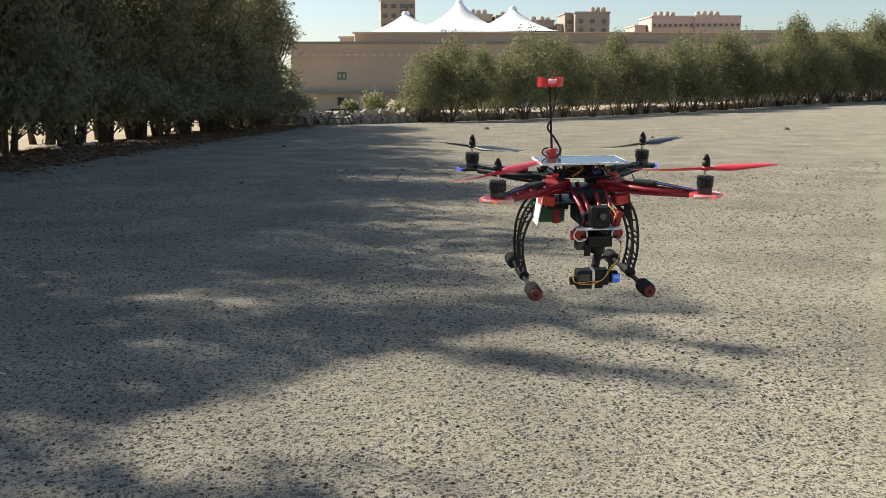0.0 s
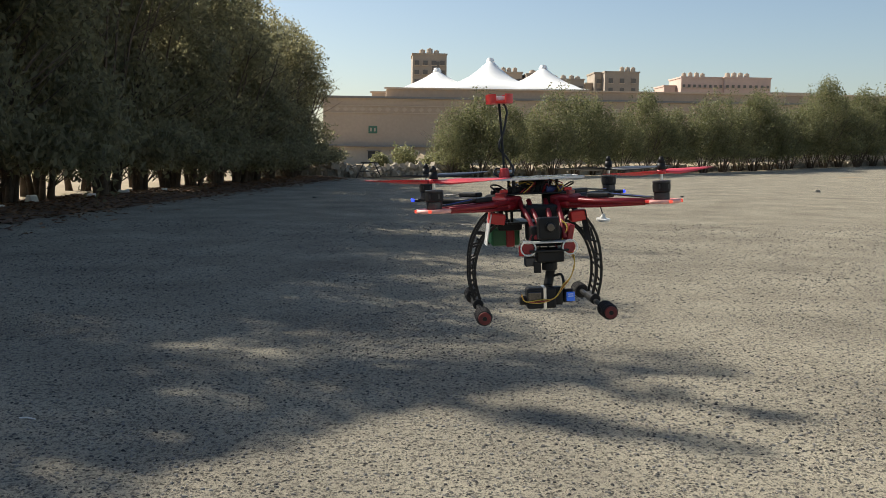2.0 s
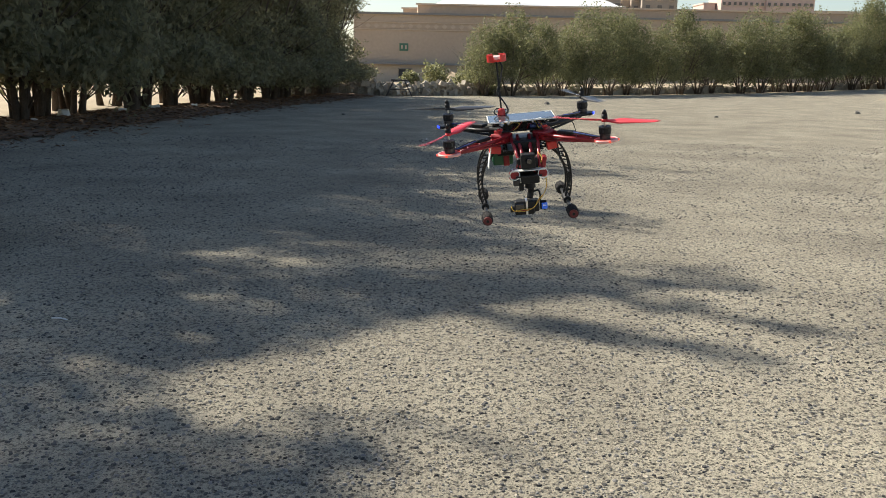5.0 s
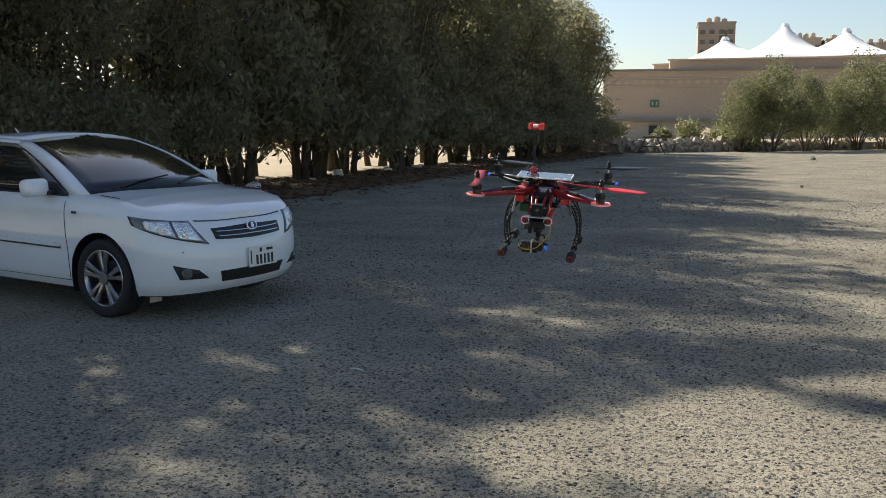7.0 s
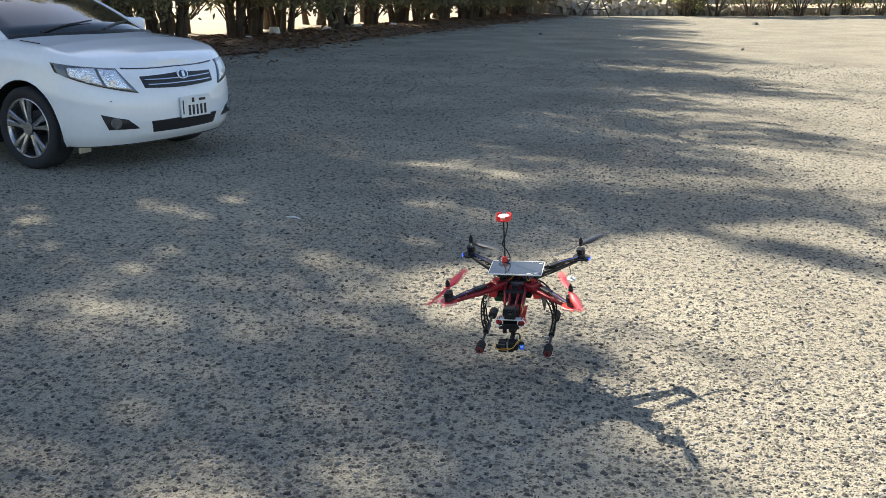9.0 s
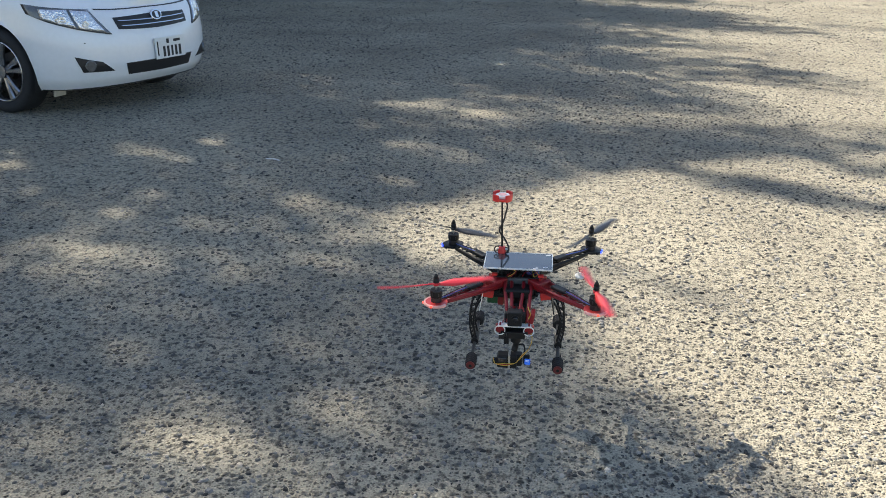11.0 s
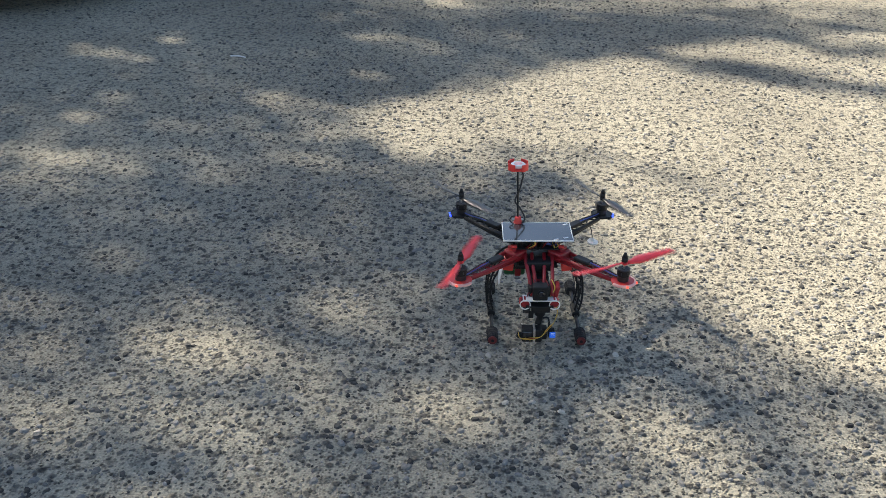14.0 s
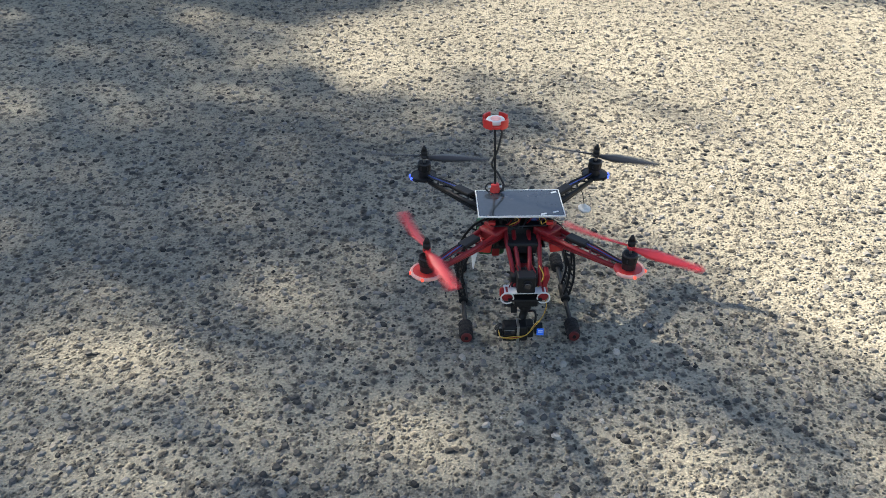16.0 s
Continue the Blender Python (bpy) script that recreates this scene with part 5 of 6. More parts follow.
def build_car():
    car = tagged(new("car"), "white four-door saloon car parked on the asphalt, dusty", "car")
    part("body", body_mesh(), WHITE_PAINT, car, smooth=True)
    pan = [[(p.x, p.y * f, p.z + 0.012) for f in (0.985, 0.62, 0, -0.62, -0.985)] for p in (skin(u, 0.0) for u in [k / 60 for k in range(2, 60)]) if min(abs(p.x), abs(p.x + 2.6)) > 0.36]
    ends = [k for k in range(1, len(pan)) if pan[k][0][0] - pan[k - 1][0][0] > 0.3]
    for a, b in zip([0] + ends, ends + [len(pan)]):
        part("underbody", sheet(pan[a:b], 0.02), CAR_BLACK, car)
    # cabin: roof, pillars, glass
    roof_rows = []
    for x, edge, mid, half in ((-1.26, 1.400, 1.442, 0.568), (-1.45, 1.418, 1.460, 0.580), (-1.7, 1.425, 1.470, 0.585), (-2.1, 1.405, 1.455, 0.575), (-2.42, 1.37, 1.42, 0.56)):
        roof_rows.append([(x + 0.07 * (1 - (y / half) ** 2) * (1 if x > -1.5 else 0.3), y, mid - (mid - edge) * abs(y / half) ** 2.6) for y in (half * k / 10 for k in range(-10, 11))])
    part("roof", sheet(roof_rows, 0.012), WHITE_PAINT, car, smooth=True)
    ws = []
    for k in range(9):
        u = k / 8
        y = 0.735 - 0.18 * u
        x, z = -0.27 - 1.01 * u, 0.980 + 0.420 * u + 0.050 * math.sin(u * math.pi)
        ws.append(bend((x, -y, z), (x, y, z), 14, (0.24 - 0.15 * u, 0, 0.03 + 0.012 * u)))
    screen = part("windscreen", sheet(ws, 0.004), CAR_GLASS, car, "dark windscreen that mirrors the trees", True)
    part("cowl", tube(bmesh.new(), [p + Vector((0.02, 0, -0.006)) for p in ws[0]], 0.022, 6), CAR_BLACK, screen)
    for y0, y1 in ((-0.48, 0.05), (0.02, 0.52)):
        a, b = ws[0][round((y0 + 0.715) / 1.43 * 14)], ws[1][round((y1 + 0.715) / 1.43 * 14)]
        part("wiper", tube(bmesh.new(), [a + Vector((0.02, 0, 0.02)), a.lerp(b, 0.4) + Vector((0.015, 0, 0.028)), b + Vector((0.02, 0, 0.012))], [0.012, 0.009, 0.006], 6), CAR_BLACK, screen)
    rw = []
    for k in range(6):
        u = k / 5
        rw.append(bend((-2.43 - 0.62 * u, -0.555 - 0.12 * u, 1.375 - 0.32 * u), (-2.43 - 0.62 * u, 0.555 + 0.12 * u, 1.375 - 0.32 * u), 8, (-0.10, 0, 0.03)))
    part("rear_window", sheet(rw, 0.004), CAR_GLASS, car, smooth=True)
    for s in (-1, 1):
        pil = [[(-0.23 - 1.02 * u, s * (0.745 - 0.180 * u), 0.962 + 0.438 * u + 0.050 * math.sin(u * math.pi)), (-0.31 - 1.01 * u, s * (0.780 - 0.190 * u), 0.962 + 0.435 * u + 0.046 * math.sin(u * math.pi)), (-0.42 - 0.96 * u, s * (0.795 - 0.190 * u), 0.958 + 0.420 * u + 0.042 * math.sin(u * math.pi))] for u in (k / 10 for k in range(11))]
        part("front_pillar", sheet(pil, 0.012), WHITE_PAINT, car, smooth=True)
        rail = [[(-1.26 - 1.16 * u, s * (0.570 + 0.02 * math.sin(u * 3.1)), 1.396 + 0.03 * math.sin(u * 3.1) - 0.02 * u), (-1.32 - 1.11 * u, s * (0.618 + 0.012 * math.sin(u * 3.1)), 1.372 + 0.028 * math.sin(u * 3.1) - 0.02 * u)] for u in (k / 12 for k in range(13))]
        part("roof_rail", sheet(rail, 0.012), WHITE_PAINT, car, smooth=True)
        glass = []
        for k in range(15):
            u = k / 14
            top = Vector((-1.34 - 1.04 * u, s * (0.612 + 0.012 * math.sin(u * 3.1)), 1.368 + 0.028 * math.sin(u * 3.1) - 0.025 * u))
            low = Vector((-0.43 - 2.37 * u, s * (0.792 + 0.004 * math.sin(u * 3.1)), 0.955 + 0.035 * u))
            glass.append([low.lerp(top, j / 5) + Vector((0, s * 0.02 * math.sin(math.pi * j / 5), 0.03 * (1 - u) ** 3 * math.sin(math.pi * j / 5))) for j in range(6)])
        part("side_window", sheet(glass, 0.004), CAR_GLASS, car, "dark tinted side window", True)
        part("belt_trim", tube(bmesh.new(), [Vector((-0.44 - 2.4 * k / 12, s * 0.802, 0.958 + 0.035 * k / 12)) for k in range(13)], 0.010, 6), CAR_BLACK, car)
        rp = [[(-2.38 - 0.66 * u, s * (0.56 + 0.14 * u), 1.378 - 0.32 * u), (-2.36 - 0.42 * u, s * (0.61 + 0.17 * u), 1.36 - 0.37 * u)] for u in (k / 6 for k in range(7))]
        part("rear_pillar", sheet(rp, 0.012), WHITE_PAINT, car, smooth=True)
        part("centre_pillar", tube(bmesh.new(), [(-1.62, s * 0.812, 0.96), (-1.66, s * 0.735, 1.2), (-1.68, s * 0.638, 1.39)], 0.03, 6), CAR_BLACK, car)
        # mirror
        mir = part("wing_mirror", box((0.12, 0.235, 0.145), pose(-0.66, s * 0.950, 1.020, 0, 6 * s, -8 * s), 0.045, 4), WHITE_PAINT, car, smooth=True)
        part("mirror_foot", box((0.07, 0.09, 0.035), pose(-0.63, s * 0.825, 0.975), 0.012), CAR_BLACK, mir)
        part("mirror_glass", box((0.006, 0.17, 0.10), pose(-0.722, s * 0.950, 1.020, 0, 6 * s, -8 * s), 0.002), CHROME, mir)
        part("corner_trim", sheet([[(-0.46, s * 0.797, 0.965), (-0.72, s * 0.800, 0.965)], [(-0.62, s * 0.765, 1.05), (-0.72, s * 0.770, 1.06)]], 0.006), CAR_BLACK, car)
        # arches and wheels
        for cx in (0.0, -2.6):
            bm = bmesh.new()
            ring = [[bm.verts.new((cx + r * math.cos(a), s * yy, 0.315 + r * math.sin(a))) for r, yy in ((0.366, 0.862), (0.372, 0.60), (0.20, 0.52))] for a in (math.pi * (k / 20 * 1.24 - 0.12) for k in range(21))]
            for a, b in zip(ring, ring[1:]):
                for k in range(2):
                    bm.faces.new((a[k], a[k + 1], b[k + 1], b[k]))
            part("wheel_arch", bm, CAR_BLACK, car)
            wheel(car, cx, s * 0.862, s)
        side = (lambda b: b) if s < 0 else flip
        # lamps and trims laid on the skin
        lamp = part("headlamp", side(patch(((0.760, 0.805, 0.922, 0.665), (0.748, 0.890, 0.892, 0.965)), 0.006)), LAMP_DARK, car, "large swept clear headlamp", True)
        part("reflector", side(patch(((0.796, 0.790, 0.862, 0.735), (0.790, 0.885, 0.850, 0.930)), 0.010, 8, 6)), LAMP_CLEAR, lamp, smooth=True)
        part("reflector", side(patch(((0.868, 0.728, 0.912, 0.695), (0.856, 0.930, 0.890, 0.935)), 0.010, 8, 6)), LAMP_CLEAR, lamp, smooth=True)
        part("side_lens", side(patch(((0.772, 0.800, 0.793, 0.785), (0.766, 0.870, 0.788, 0.872)), 0.010, 6, 5)), LAMP_DARK, lamp)
        for u, v, r in ((0.835, 0.805, 0.036), (0.880, 0.785, 0.030)):
            p, q = skin(u, v, 0.012), skin(u, v, 0.06)
            p, q = (Vector((a.x, a.y * -s, a.z)) for a in (p, q))
            bm = bmesh.new()
            rod(bm, p, p.lerp(q, 0.08), r, r * 0.8, 18)
            part("bulb_bowl", bm, LAMP_CLEAR, lamp)
        fog = part("fog_recess", side(patch(((0.862, 0.205, 0.918, 0.205), (0.850, 0.395, 0.898, 0.330)), 0.004)), CAR_BLACK, car)
        p = skin(0.876, 0.285, 0.006)
        part("fog_lamp", cyl(0.046, 0.040, 0.02, Matrix.Translation((p.x, p.y * -s, p.z)) @ pose(0, 0, 0, 0, 90, -35 * -s), 20, 0.004), LAMP_DARK, fog)
        part("door_moulding", side(patch(((0.345, 0.455, 0.614, 0.445), (0.345, 0.495, 0.614, 0.485)), 0.012)), WHITE_PAINT, car)
        part("moulding_gap", side(patch(((0.343, 0.435, 0.615, 0.425), (0.343, 0.460, 0.615, 0.450)), 0.008, 30, 2)), CAR_BLACK, car)
        for u in (0.626, 0.425):
            part("door_gap", tube(bmesh.new(), [Vector((q.x, q.y * -s, q.z)) for q in (skin(u + 0.004 * math.sin(k / 3), k / 16 * 0.9 + 0.08, 0.0005) for k in range(17))], 0.0035, 5), CAR_BLACK, car)
        part("sill_gap", tube(bmesh.new(), [Vector((q.x, q.y * -s, q.z)) for q in (skin(0.43 + 0.196 * k / 12, 0.085, 0.0005) for k in range(13))], 0.0035, 5), CAR_BLACK, car)
        part("side_repeater", side(patch(((0.638, 0.815, 0.648, 0.815), (0.638, 0.840, 0.648, 0.840)), 0.006, 4, 3)), DARK_METAL, car)
        part("door_handle", box((0.19, 0.035, 0.028), pose(-1.42, s * 0.888, 0.86), 0.010), WHITE_PAINT, car)
        part("bonnet_gap", tube(bmesh.new(), [Vector((q.x, q.y * -s * 0.93, q.z + 0.012)) for q in (skin(u, 1.0) for u in [0.675 + 0.006 * k for k in range(7)])], 0.004, 5), CAR_BLACK, car)
        part("flap", box((0.02, 0.11, 0.075), pose(0.40, s * 0.68, 0.175, 0, 10, 0), 0.006), TAN_RUBBER, car, "pale wheel deflector hanging under the bumper")
        part("tail_lamp", side(patch(((0.085, 0.62, 0.155, 0.62), (0.085, 0.9, 0.17, 0.9)), 0.006)), RED_LENS, car)
    # nose: both halves as one panel each
    def front(name, u0, lo, hi, out, material, label=""):
        bm = patch(((u0, lo[0], 1.0, lo[1]), (u0 - 0.004, hi[0], 1.0, hi[1])), out)
        me = bmesh.new()
        tmp = bpy.data.meshes.new("half")
        bm.to_mesh(tmp)
        me.from_mesh(tmp)
        flip(bm)
        bm.to_mesh(tmp)
        me.from_mesh(tmp)
        bm.free()
        bpy.data.meshes.remove(tmp)
        bmesh.ops.remove_doubles(me, verts=me.verts, dist=0.001)
        return part(name, me, material, car, label)
    grille = front("grille", 0.936, (0.725, 0.710), (0.870, 0.905), 0.004, CAR_BLACK, "black grille with bright bars")
    for lo in (0.835, 0.772):
        bar = front("grille_bar", 0.940 + (0.865 - lo) * 0.05, (lo - 0.008, lo - 0.006), (lo + 0.003, lo + 0.006), 0.012, CHROME)
        bar.parent = grille
    front("lower_intake", 0.942, (0.135, 0.130), (0.290, 0.300), 0.003, CAR_BLACK, "wide black lower air intake")
    front("bonnet_edge_gap", 0.905, (0.955, 0.975), (0.970, 0.988), 0.002, CAR_BLACK)
    n = skin(1.0, 0.875, 0.0) + Vector((0, 0.03, 0))
    badge = part("badge", cyl(0.055, 0.055, 0.014, Matrix.Translation(n + Vector((0.014, 0, 0))) @ pose(0, 0, 0, 0, 72, 0) @ Matrix.Diagonal((0.78, 1.1, 1, 1)), 28, 0.004), CHROME, car, "plain bright oval badge")
    part("badge_face", cyl(0.040, 0.040, 0.004, Matrix.Translation(n + Vector((0.0225, 0, 0.002))) @ pose(0, 0, 0, 0, 72, 0) @ Matrix.Diagonal((0.78, 1.1, 1, 1)), 28), DARK_METAL, badge)
    part("badge_bar", box((0.004, 0.030, 0.050), Matrix.Translation(n + Vector((0.0245, 0, 0.002))) @ pose(0, 0, 0, 0, -18, 0), 0.001), CHROME, badge)
    q = skin(1.0, 0.43, 0.012)
    plate = part("number_plate", box((0.012, 0.335, 0.165), pose(q.x + 0.006, 0.07, q.z, 0, -2, 0), 0.004), PLATE_WHITE, car, "white number plate with dark bars")
    for z, y, w, h in ((-0.028, -0.075, 0.026, 0.08), (-0.028, -0.030, 0.026, 0.08), (-0.028, 0.015, 0.022, 0.08), (-0.028, 0.060, 0.026, 0.08), (-0.028, 0.105, 0.026, 0.08), (0.050, -0.03, 0.026, 0.036), (0.050, 0.075, 0.075, 0.020), (0.0, -0.145, 0.012, 0.11)):
        part("bar", box((0.003, w, h), pose(q.x + 0.0125, 0.07 + y, q.z + z, 0, -2, 0)), CAR_BLACK, plate)
    part("aerial", rod(bmesh.new(), (-2.2, 0, 1.45), (-2.26, 0, 1.50), 0.008, 0.004), WHITE_PAINT, car)
    part("scuff", box((0.02, 0.004, 0.006), Matrix.Translation(skin(0.872, 0.56, 0.002))), CAR_BLACK, car)
    car.matrix_basis = pose(*CAR_AT)
    return car


RED_LENS = mat("red_lens", (0.35, 0.02, 0.02), 0.2, var=0.1, coat=1.0)
CAR_AT = (-4.02, 7.0, 0, 0, 0, -16.9)
build_car()


# ---- verge, litter and loose things ----
def verge():
    ys = [k * 1.0 for k in range(-6, 58)]
    verts, faces, nx = [], [], 9
    for y in ys:
        x0 = row_x(y) - 1.6 + 0.3 * noise.noise((0, y * 0.7, 5))
        x1 = row_x(y) + 2.75 + 0.5 * noise.noise((0, y * 0.5, 8))
        for i in range(nx):
            u = i / (nx - 1)
            x = x0 + (x1 - x0) * u
            verts.append((x, y, rise(x, y) + 0.012 + 0.10 * math.sin(math.pi * u) + 0.04 * noise.noise((x, y, 0))))
    for j in range(len(ys) - 1):
        for i in range(nx - 1):
            a = j * nx + i
            faces.append((a, a + 1, a + nx + 1, a + nx))
    tagged(new("verge", mesh_from("verge", verts, faces, VERGE, True)), "brown bank of soil and dead leaves under the trees", "verge", kind="structure")


VERGE = mat("brown_soil", (0.15, 0.095, 0.06), 0.95, var=0.45, scale=2.5, fine=18, bump=0.8)
verge()


def scatter_leaves():
    g = random.Random(8)
    verts, faces = [], []
    for _ in range(9000):
        y = 8 + 46 * g.random() ** 1.3
        x = row_x(y) + g.uniform(-1.2, 2.9) + (abs(g.gauss(0, 0.7)) if g.random() < 0.4 else 0)
        s, a = g.uniform(0.04, 0.13), g.uniform(0, 6.28)
        k = len(verts)
        u = min(1, max(0, (x - row_x(y) + 1.6) / 4.35))
        z = rise(x, y) + 0.02 + 0.10 * math.sin(math.pi * u)
        for dx, dy, dz in ((-s, 0, 0), (0, -s * 0.4, g.uniform(0, 0.04)), (s, 0, g.uniform(0, 0.05)), (0, s * 0.4, g.uniform(0, 0.04))):
            verts.append((x + dx * math.cos(a) - dy * math.sin(a), y + dx * math.sin(a) + dy * math.cos(a), z + dz))
        faces.append((k, k + 1, k + 2, k + 3))
    tagged(new("fallen_leaves", mesh_from("fallen_leaves", verts, faces, LITTER)), "brown fallen leaves lying under the trees", "leaf litter", kind="stuff")


scatter_leaves()


def lump_mesh(seed, squash=0.6, n=6):
    """An angular stone of unit size."""
    g = random.Random(seed)
    bm = bmesh.new()
    low = [bm.verts.new((math.cos(a) * g.uniform(0.8, 1.1), math.sin(a) * g.uniform(0.8, 1.1), -0.35 * squash)) for a in (2 * math.pi * k / n for k in range(n))]
    top = [bm.verts.new((math.cos(a) * g.uniform(0.45, 0.75), math.sin(a) * g.uniform(0.45, 0.75), squash * g.uniform(0.6, 1.0))) for a in (2 * math.pi * (k + 0.4) / n for k in range(n))]
    for k in range(n):
        bm.faces.new((low[k], low[(k + 1) % n], top[k]))
        bm.faces.new((low[(k + 1) % n], top[(k + 1) % n], top[k]))
    bm.faces.new(top)
    return bm


def litter_piece(name, x, y, s, material, label, category, seed, squash=0.5):
    me = finish(name, lump_mesh(seed, squash), material)
    ob = tagged(new(name, me), label, category)
    ob.matrix_basis = pose(x, y, rise(x, y) + 0.12 * s + 0.02, 0, 0, seed * 40) @ Matrix.Diagonal((s, s * 0.7, s, 1))
    return ob


for k, (x, y, s) in enumerate(((-9.3, 19.5, 0.28), (-9.0, 22.5, 0.2), (-9.2, 25.0, 0.34), (-8.6, 28.0, 0.24), (-8.3, 30.5, 0.3), (-7.6, 33.0, 0.22), (-9.6, 17.0, 0.22))):
    litter_piece("plastic_bag", x, y, s, EDGE_WHITE, "crumpled white plastic bag caught under the trees", "litter", k + 1, 0.7)
for k, (x, y, s) in enumerate(((19.9, 39.2, 0.18), (6.93, 44.6, 0.2), (11.5, 33.0, 0.09), (-2.0, 30.0, 0.08), (3.5, 24.0, 0.07))):
    litter_piece("loose_stone", x, y, s, STONE, "dark loose stone lying on the asphalt", "stone", k + 11)


def stick():
    ob = tagged(new("stick", finish("stick", tube(bmesh.new(), [(-0.05, 0, 0.006), (0, 0.006, 0.009), (0.055, -0.004, 0.006)], [0.004, 0.005, 0.003], 6), EDGE_WHITE)), "short pale stick lying on the asphalt", "stick")
    ob.matrix_basis = pose(-1.8, 5.16, 0, 0, 0, -14)


stick()


def trestle():
    ob = tagged(new("trestle"), "dark A-frame stand before the rubble wall", "trestle")
    wood = mat("dark_wood", (0.06, 0.05, 0.045), 0.8, var=0.3)
    for dx in (-0.55, 0.55):
        for dy in (-0.25, 0.25):
            part("leg", rod(bmesh.new(), (dx - 0.22 * (1 if dx > 0 else -1) * -1, dy, 0), (dx * 0.55, 0, 0.95), 0.04, seg=6), wood, ob)
    part("top_bar", rod(bmesh.new(), (-0.5, 0, 0.95), (0.5, 0, 0.95), 0.045, seg=6), wood, ob)
    part("cross_bar", rod(bmesh.new(), (-0.6, 0, 0.4), (0.6, 0, 0.4), 0.03, seg=6), wood, ob)
    ob.matrix_basis = pose(-0.5, 54.6, rise(-0.5, 54.6))


trestle()


def bush(x, y, r, h, seed):
    g = random.Random(seed)
    ob = tagged(new("bush"), "low dusty green bush behind the rubble wall", "bush", group="bushes behind the wall")
    blobs = [(g.uniform(-0.5, 0.5) * r, g.uniform(-0.5, 0.5) * r, h * g.uniform(0.3, 0.7), r * 0.5, r * 0.5, h * 0.4) for _ in range(6)]
    part("foliage", leaf_cloud("foliage", seed, blobs, 1400, 0.24, LEAF_OLIVE), None, ob)
    bm = bmesh.new()
    for k in range(5):
        a = k * 1.26
        tube(bm, [(0, 0, -0.05), (0.3 * r * math.cos(a), 0.3 * r * math.sin(a), h * 0.6)], [0.04, 0.015], 5)
    part("stem", bm, BARK, ob)
    ob.matrix_basis = pose(x, y, rise(x, y))


for k, (x, y, r, h) in enumerate(((2.3, 66, 1.6, 2.1), (4.2, 68, 1.5, 1.9), (-4.2, 59.5, 0.9, 1.2), (0.3, 70, 1.2, 1.5), (-6.4, 60, 1.3, 1.6), (5.4, 61, 1.2, 1.6))):
    bush(x, y, r, h, 40 + k)

# ---- stones standing out of the asphalt ----
def stones():
    g = np.random.RandomState(4)
    pts = []
    for y0, y1, per in ((1.2, 3.3, 1450), (3.3, 5.2, 780), (5.2, 8.5, 640), (8.5, 14.0, 260), (14.0, 20.0, 90)):
        half = 0.62 * y1 + 0.45
        n = int(per * (y1 - y0) * 2 * half)
        xs, ys = g.uniform(-half, half, n), g.uniform(y0, y1, n)
        ok = np.abs(xs + 0.25) < 0.62 * ys + 0.45
        pts += list(zip(xs[ok], ys[ok]))
    pts = [(float(x), float(y)) for x, y in pts]
    near = sorted(range(len(pts)), key=lambda i: math.hypot(pts[i][0] - 0.05, pts[i][1] - 2.0))[:300]
    kinds = []
    for k in range(10):
        bm = lump_mesh(60 + k, 0.75)
        kinds.append(finish("stone", bm, STONE_SINGLE if k < 8 else PALE_SINGLE))
    chosen = set(near)
    plain = [finish("stone", lump_mesh(80 + k, 0.85, 4), STONE_SINGLE) for k in range(10)]
    for i in near:
        x, y = pts[i]
        ob = new("stone", kinds[g.randint(10)])
        ob.parent = car_park
        s = 0.0032 + 0.0085 * g.rand() ** 3
        ob.matrix_basis = pose(x, y, 0.0005, 0, 0, g.uniform(0, 360)) @ Matrix.Diagonal((s * 1.25, s * g.uniform(0.7, 1.0), s * 0.75, 1))
    for name, material, share in (("stones", STONE, lambda r: r < 0.88), ("pale_stones", PALE_STONE, lambda r: r >= 0.88)):
        verts, faces = [], []
        gg = np.random.RandomState(9)
        forms = [[v.co.copy() for v in m.vertices] for m in kinds + plain]
        polys = [[tuple(p.vertices) for p in m.polygons] for m in kinds + plain]
        for i, (x, y) in enumerate(pts):
            r = gg.rand()
            k, s, a, q = gg.randint(10), 0.0032 + 0.0085 * gg.rand() ** 3, gg.uniform(0, 6.283), gg.uniform(0.7, 1.0)
            if i in chosen or not share(r):
                continue
            s *= 1.0 if y < 3.3 else 1.08 if y < 5.2 else 1.15 if y < 8.5 else 1.45 if y < 14 else 2.0
            k += 10 if y > 5.2 else 0      # simpler forms farther off
            o, c, d = len(verts), math.cos(a), math.sin(a)
            for v in forms[k]:
                vx, vy = v.x * s * 1.25, v.y * s * q
                verts.append((x + vx * c - vy * d, y + vx * d + vy * c, rise(x, y) + 0.0005 + v.z * s * 0.75))
            faces += [tuple(j + o for j in p) for p in polys[k]]
        ob = part(name, mesh_from(name, verts, faces, material), None, car_park)
        tagged(ob, kind="stuff")


STONE_SINGLE = mat("single_stone", (0.12, 0.114, 0.105), 0.8, var=0.3, scale=30, fine=200, objvar=0.88)
PALE_SINGLE = mat("single_pale_stone", (0.40, 0.36, 0.30), 0.85, var=0.2, scale=30, fine=200, objvar=0.3)
stones()

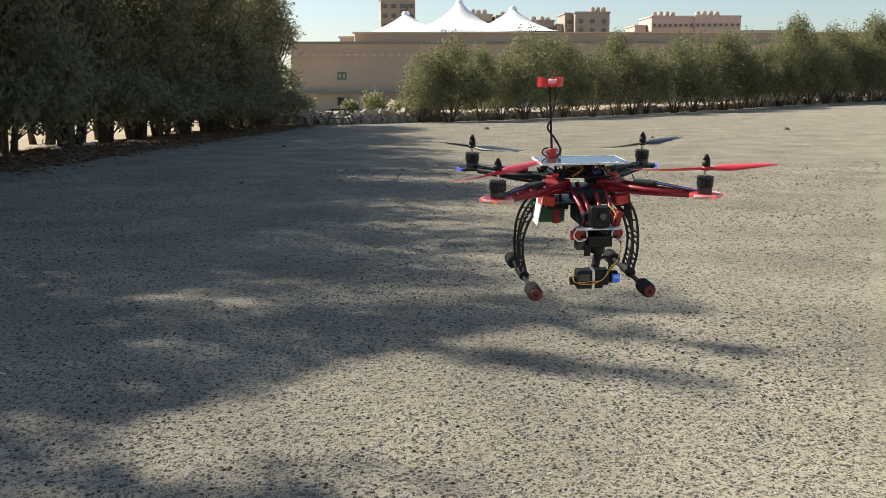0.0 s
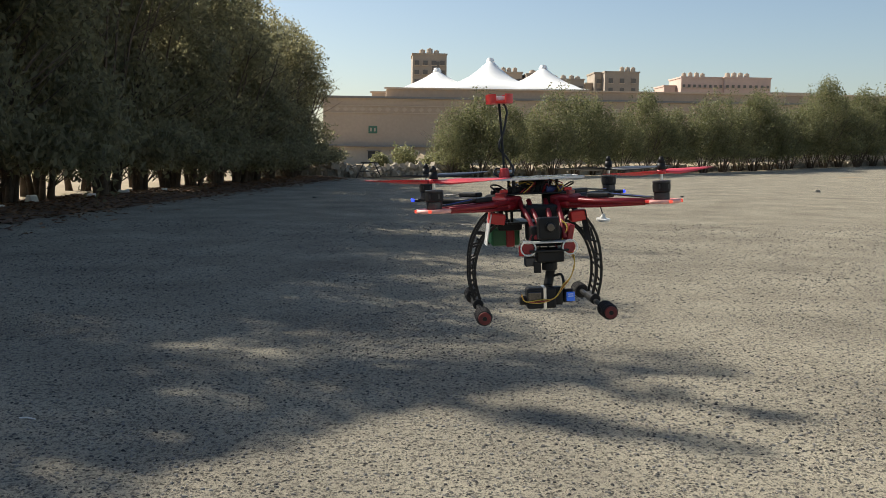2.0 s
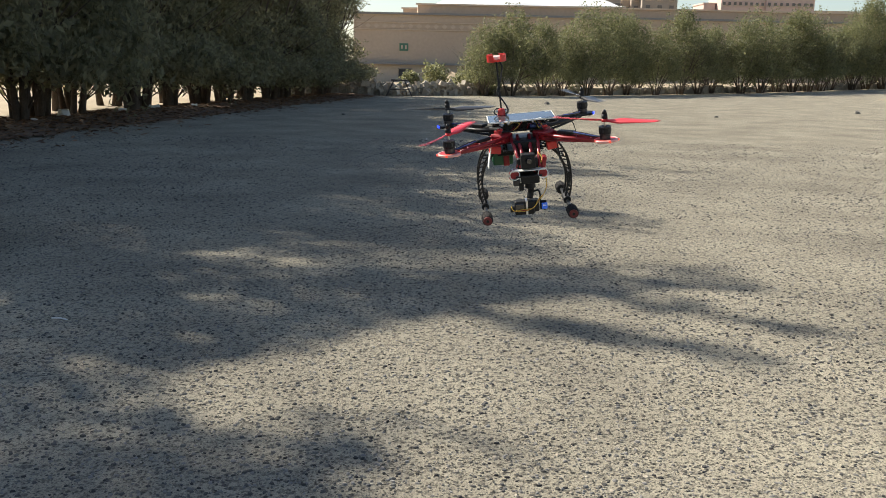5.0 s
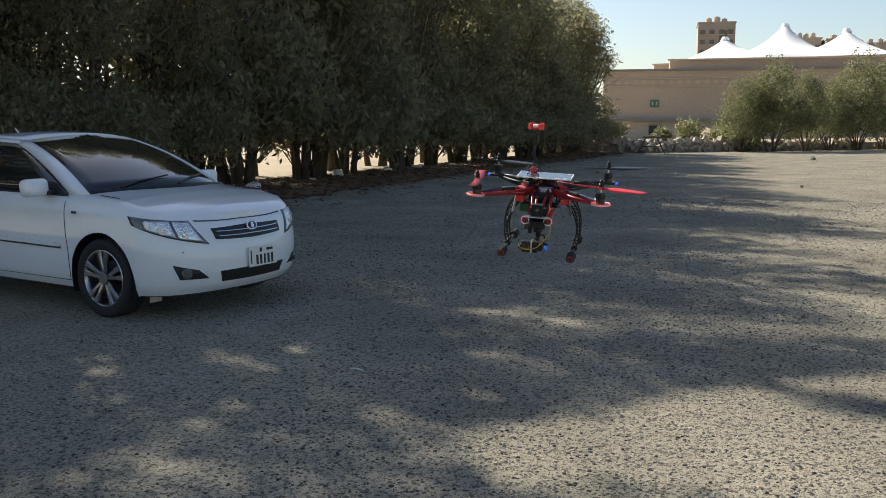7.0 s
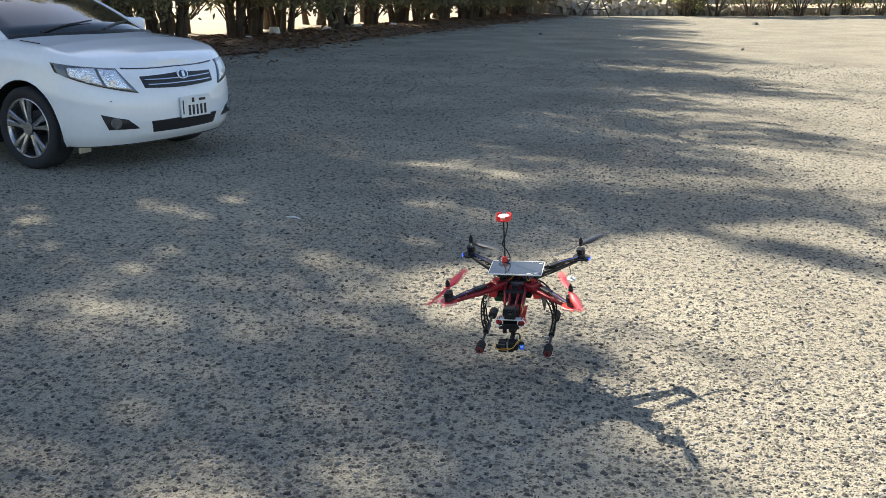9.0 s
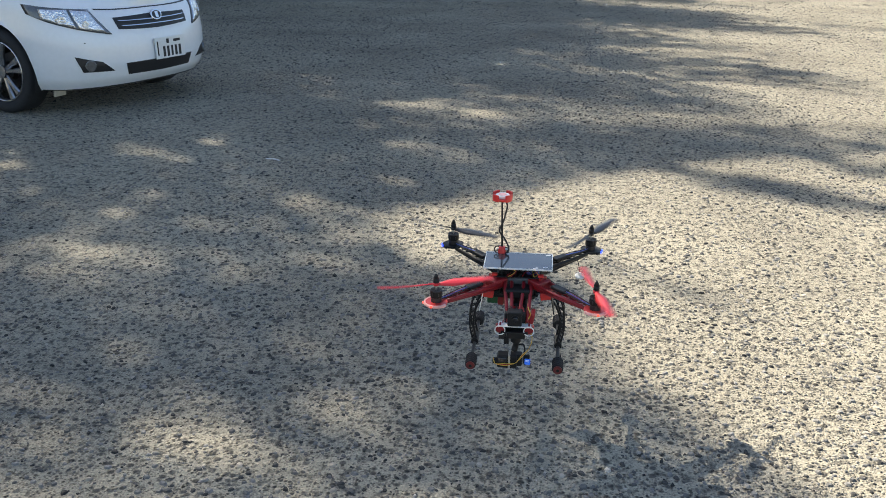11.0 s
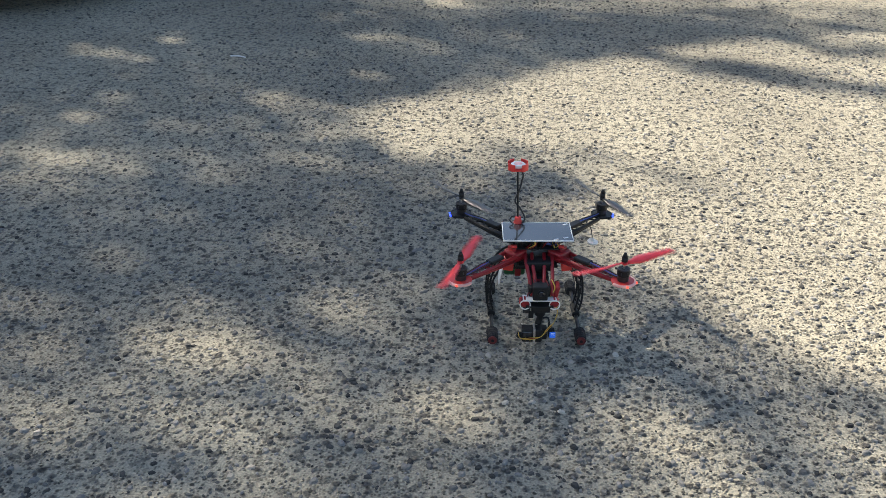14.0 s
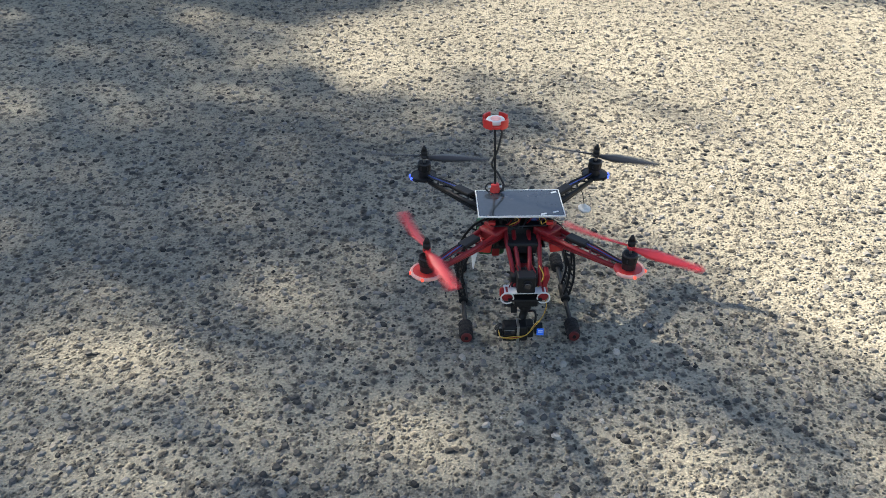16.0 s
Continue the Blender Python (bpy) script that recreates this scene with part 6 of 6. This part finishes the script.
DRONE_PATH = [  # seconds, place, then heading, pitch and bank in degrees
    (0, 0.749, 2.049, 1.102, -0.7, 4.1, -0.3),
    (0.5, 0.607, 2.151, 1.118, -0.2, 3.1, 0.6),
    (1, 0.510, 2.079, 1.162, -1.0, 2.5, -0.1),
    (1.5, 0.536, 1.971, 1.201, -2.7, 0.2, -3.0),
    (2, 0.531, 1.937, 1.198, -1.1, -0.1, -3.0),
    (2.5, 0.497, 2.013, 1.082, 0.5, 1.3, -2.1),
    (3, 0.406, 2.070, 1.008, -0.6, 2.2, -1.0),
    (3.2, 0.395, 2.141, 0.976, 1.9, 1.8, 1.3),
    (5.5, 0.633, 2.960, 1.150, -2.3, 7.9, -7.4),
    (6, 0.237, 3.196, 1.254, 0.3, 7.4, 0.3),
    (6.5, -0.225, 3.323, 1.269, 1.7, 6.3, 4.4),
    (7, -0.425, 3.346, 1.044, -0.1, 6.5, 3.7),
    (7.5, -0.370, 3.410, 0.659, -3.4, 8.9, -2.5),
    (8, -0.397, 3.285, 0.250, -0.3, 3.8, -0.6),
    (8.5, -0.334, 3.241, 0.060, -1.9, 6.0, -0.5),
    (9, -0.214, 3.194, 0.118, -2.7, 6.9, -3.0),
    (11.3, -0.087, 2.342, 0.238, 1.6, 1.9, 0.9),
    (11.5, -0.118, 2.388, 0.257, 1.0, 4.2, 3.8),
    (12, -0.098, 2.369, 0.202, 1.1, 5.0, 3.5),
    (12.5, -0.008, 2.264, 0.009, 1.1, 2.0, 0.5),
    (13, -0.035, 2.258, 0.001, 3.8, -0.4, -0.1),
    (13.5, -0.034, 2.258, -0.001, 3.8, -0.3, 0.1),
    (14, -0.035, 2.258, 0.001, 3.6, 0.0, 0.0),
    (14.5, -0.035, 2.257, -0.001, 3.6, -0.2, 0.2),
    (15, -0.035, 2.258, 0.001, 3.8, -0.3, 0.1),
    (15.5, -0.036, 2.258, 0.001, 3.5, 0.0, -0.2),
    (16, -0.036, 2.258, -0.002, 3.6, -0.2, 0.2),
]

# angle of each propeller's blades at the seconds given
SPIN_TIMES = (0, 1, 1.5, 2, 3, 5.5, 6, 6.5, 7, 7.5, 8, 8.5, 9, 11.5, 12.5, 13.5, 14.5, 15, 16)
SPIN = (
    (48, 148, 108, 142, 132, 0, 0, 158, 94, 138, 28, 176, 76, 138, 58, 130, 12, 130, 108),
    (6, 94, 162, 38, 168, 0, 22, 30, 162, 30, 72, 136, 106, 144, 142, 20, 32, 18, 142),
    (126, 46, 50, 20, 52, 48, 162, 134, 164, 142, 130, 38, 148, 20, 76, 48, 24, 22, 170),
    (36, 128, 150, 132, 166, 42, 36, 62, 20, 70, 50, 66, 52, 16, 128, 6, 42, 134, 156),
)


def spin_rows(at, angles, way):
    """Rows a frame apart for a quickly turning propeller that stands at the given angles at SPIN_TIMES."""
    rows, total = [], float(angles[0])
    for (t0, a0), (t1, a1) in zip(zip(SPIN_TIMES, angles), zip(SPIN_TIMES[1:], angles[1:])):
        n = round((t1 - t0) * FPS)
        gain = ((a1 - a0) * way) % 180 + 180 * round(n * 66 / 180)
        for k in range(n):
            rows.append((t0 + k / FPS, Matrix.Translation(at) @ Matrix.Rotation(radians(total + way * gain * k / n), 4, "Z")))
        total += way * gain
    return rows + [(SPIN_TIMES[-1], Matrix.Translation(at) @ Matrix.Rotation(radians(total), 4, "Z"))]


def motions():
    walk(drone, [(t, Matrix.Translation((x, y, z)) @ Matrix.Rotation(radians(a), 4, "Z") @ Matrix.Rotation(radians(p), 4, "X") @ Matrix.Rotation(radians(b), 4, "Y"))
                 for t, x, y, z, a, p, b in DRONE_PATH])
    for (ob, at), angles, way in zip(props, SPIN, (1, -1, -1, 1)):
        walk(ob, spin_rows(at, angles, way))


motions()
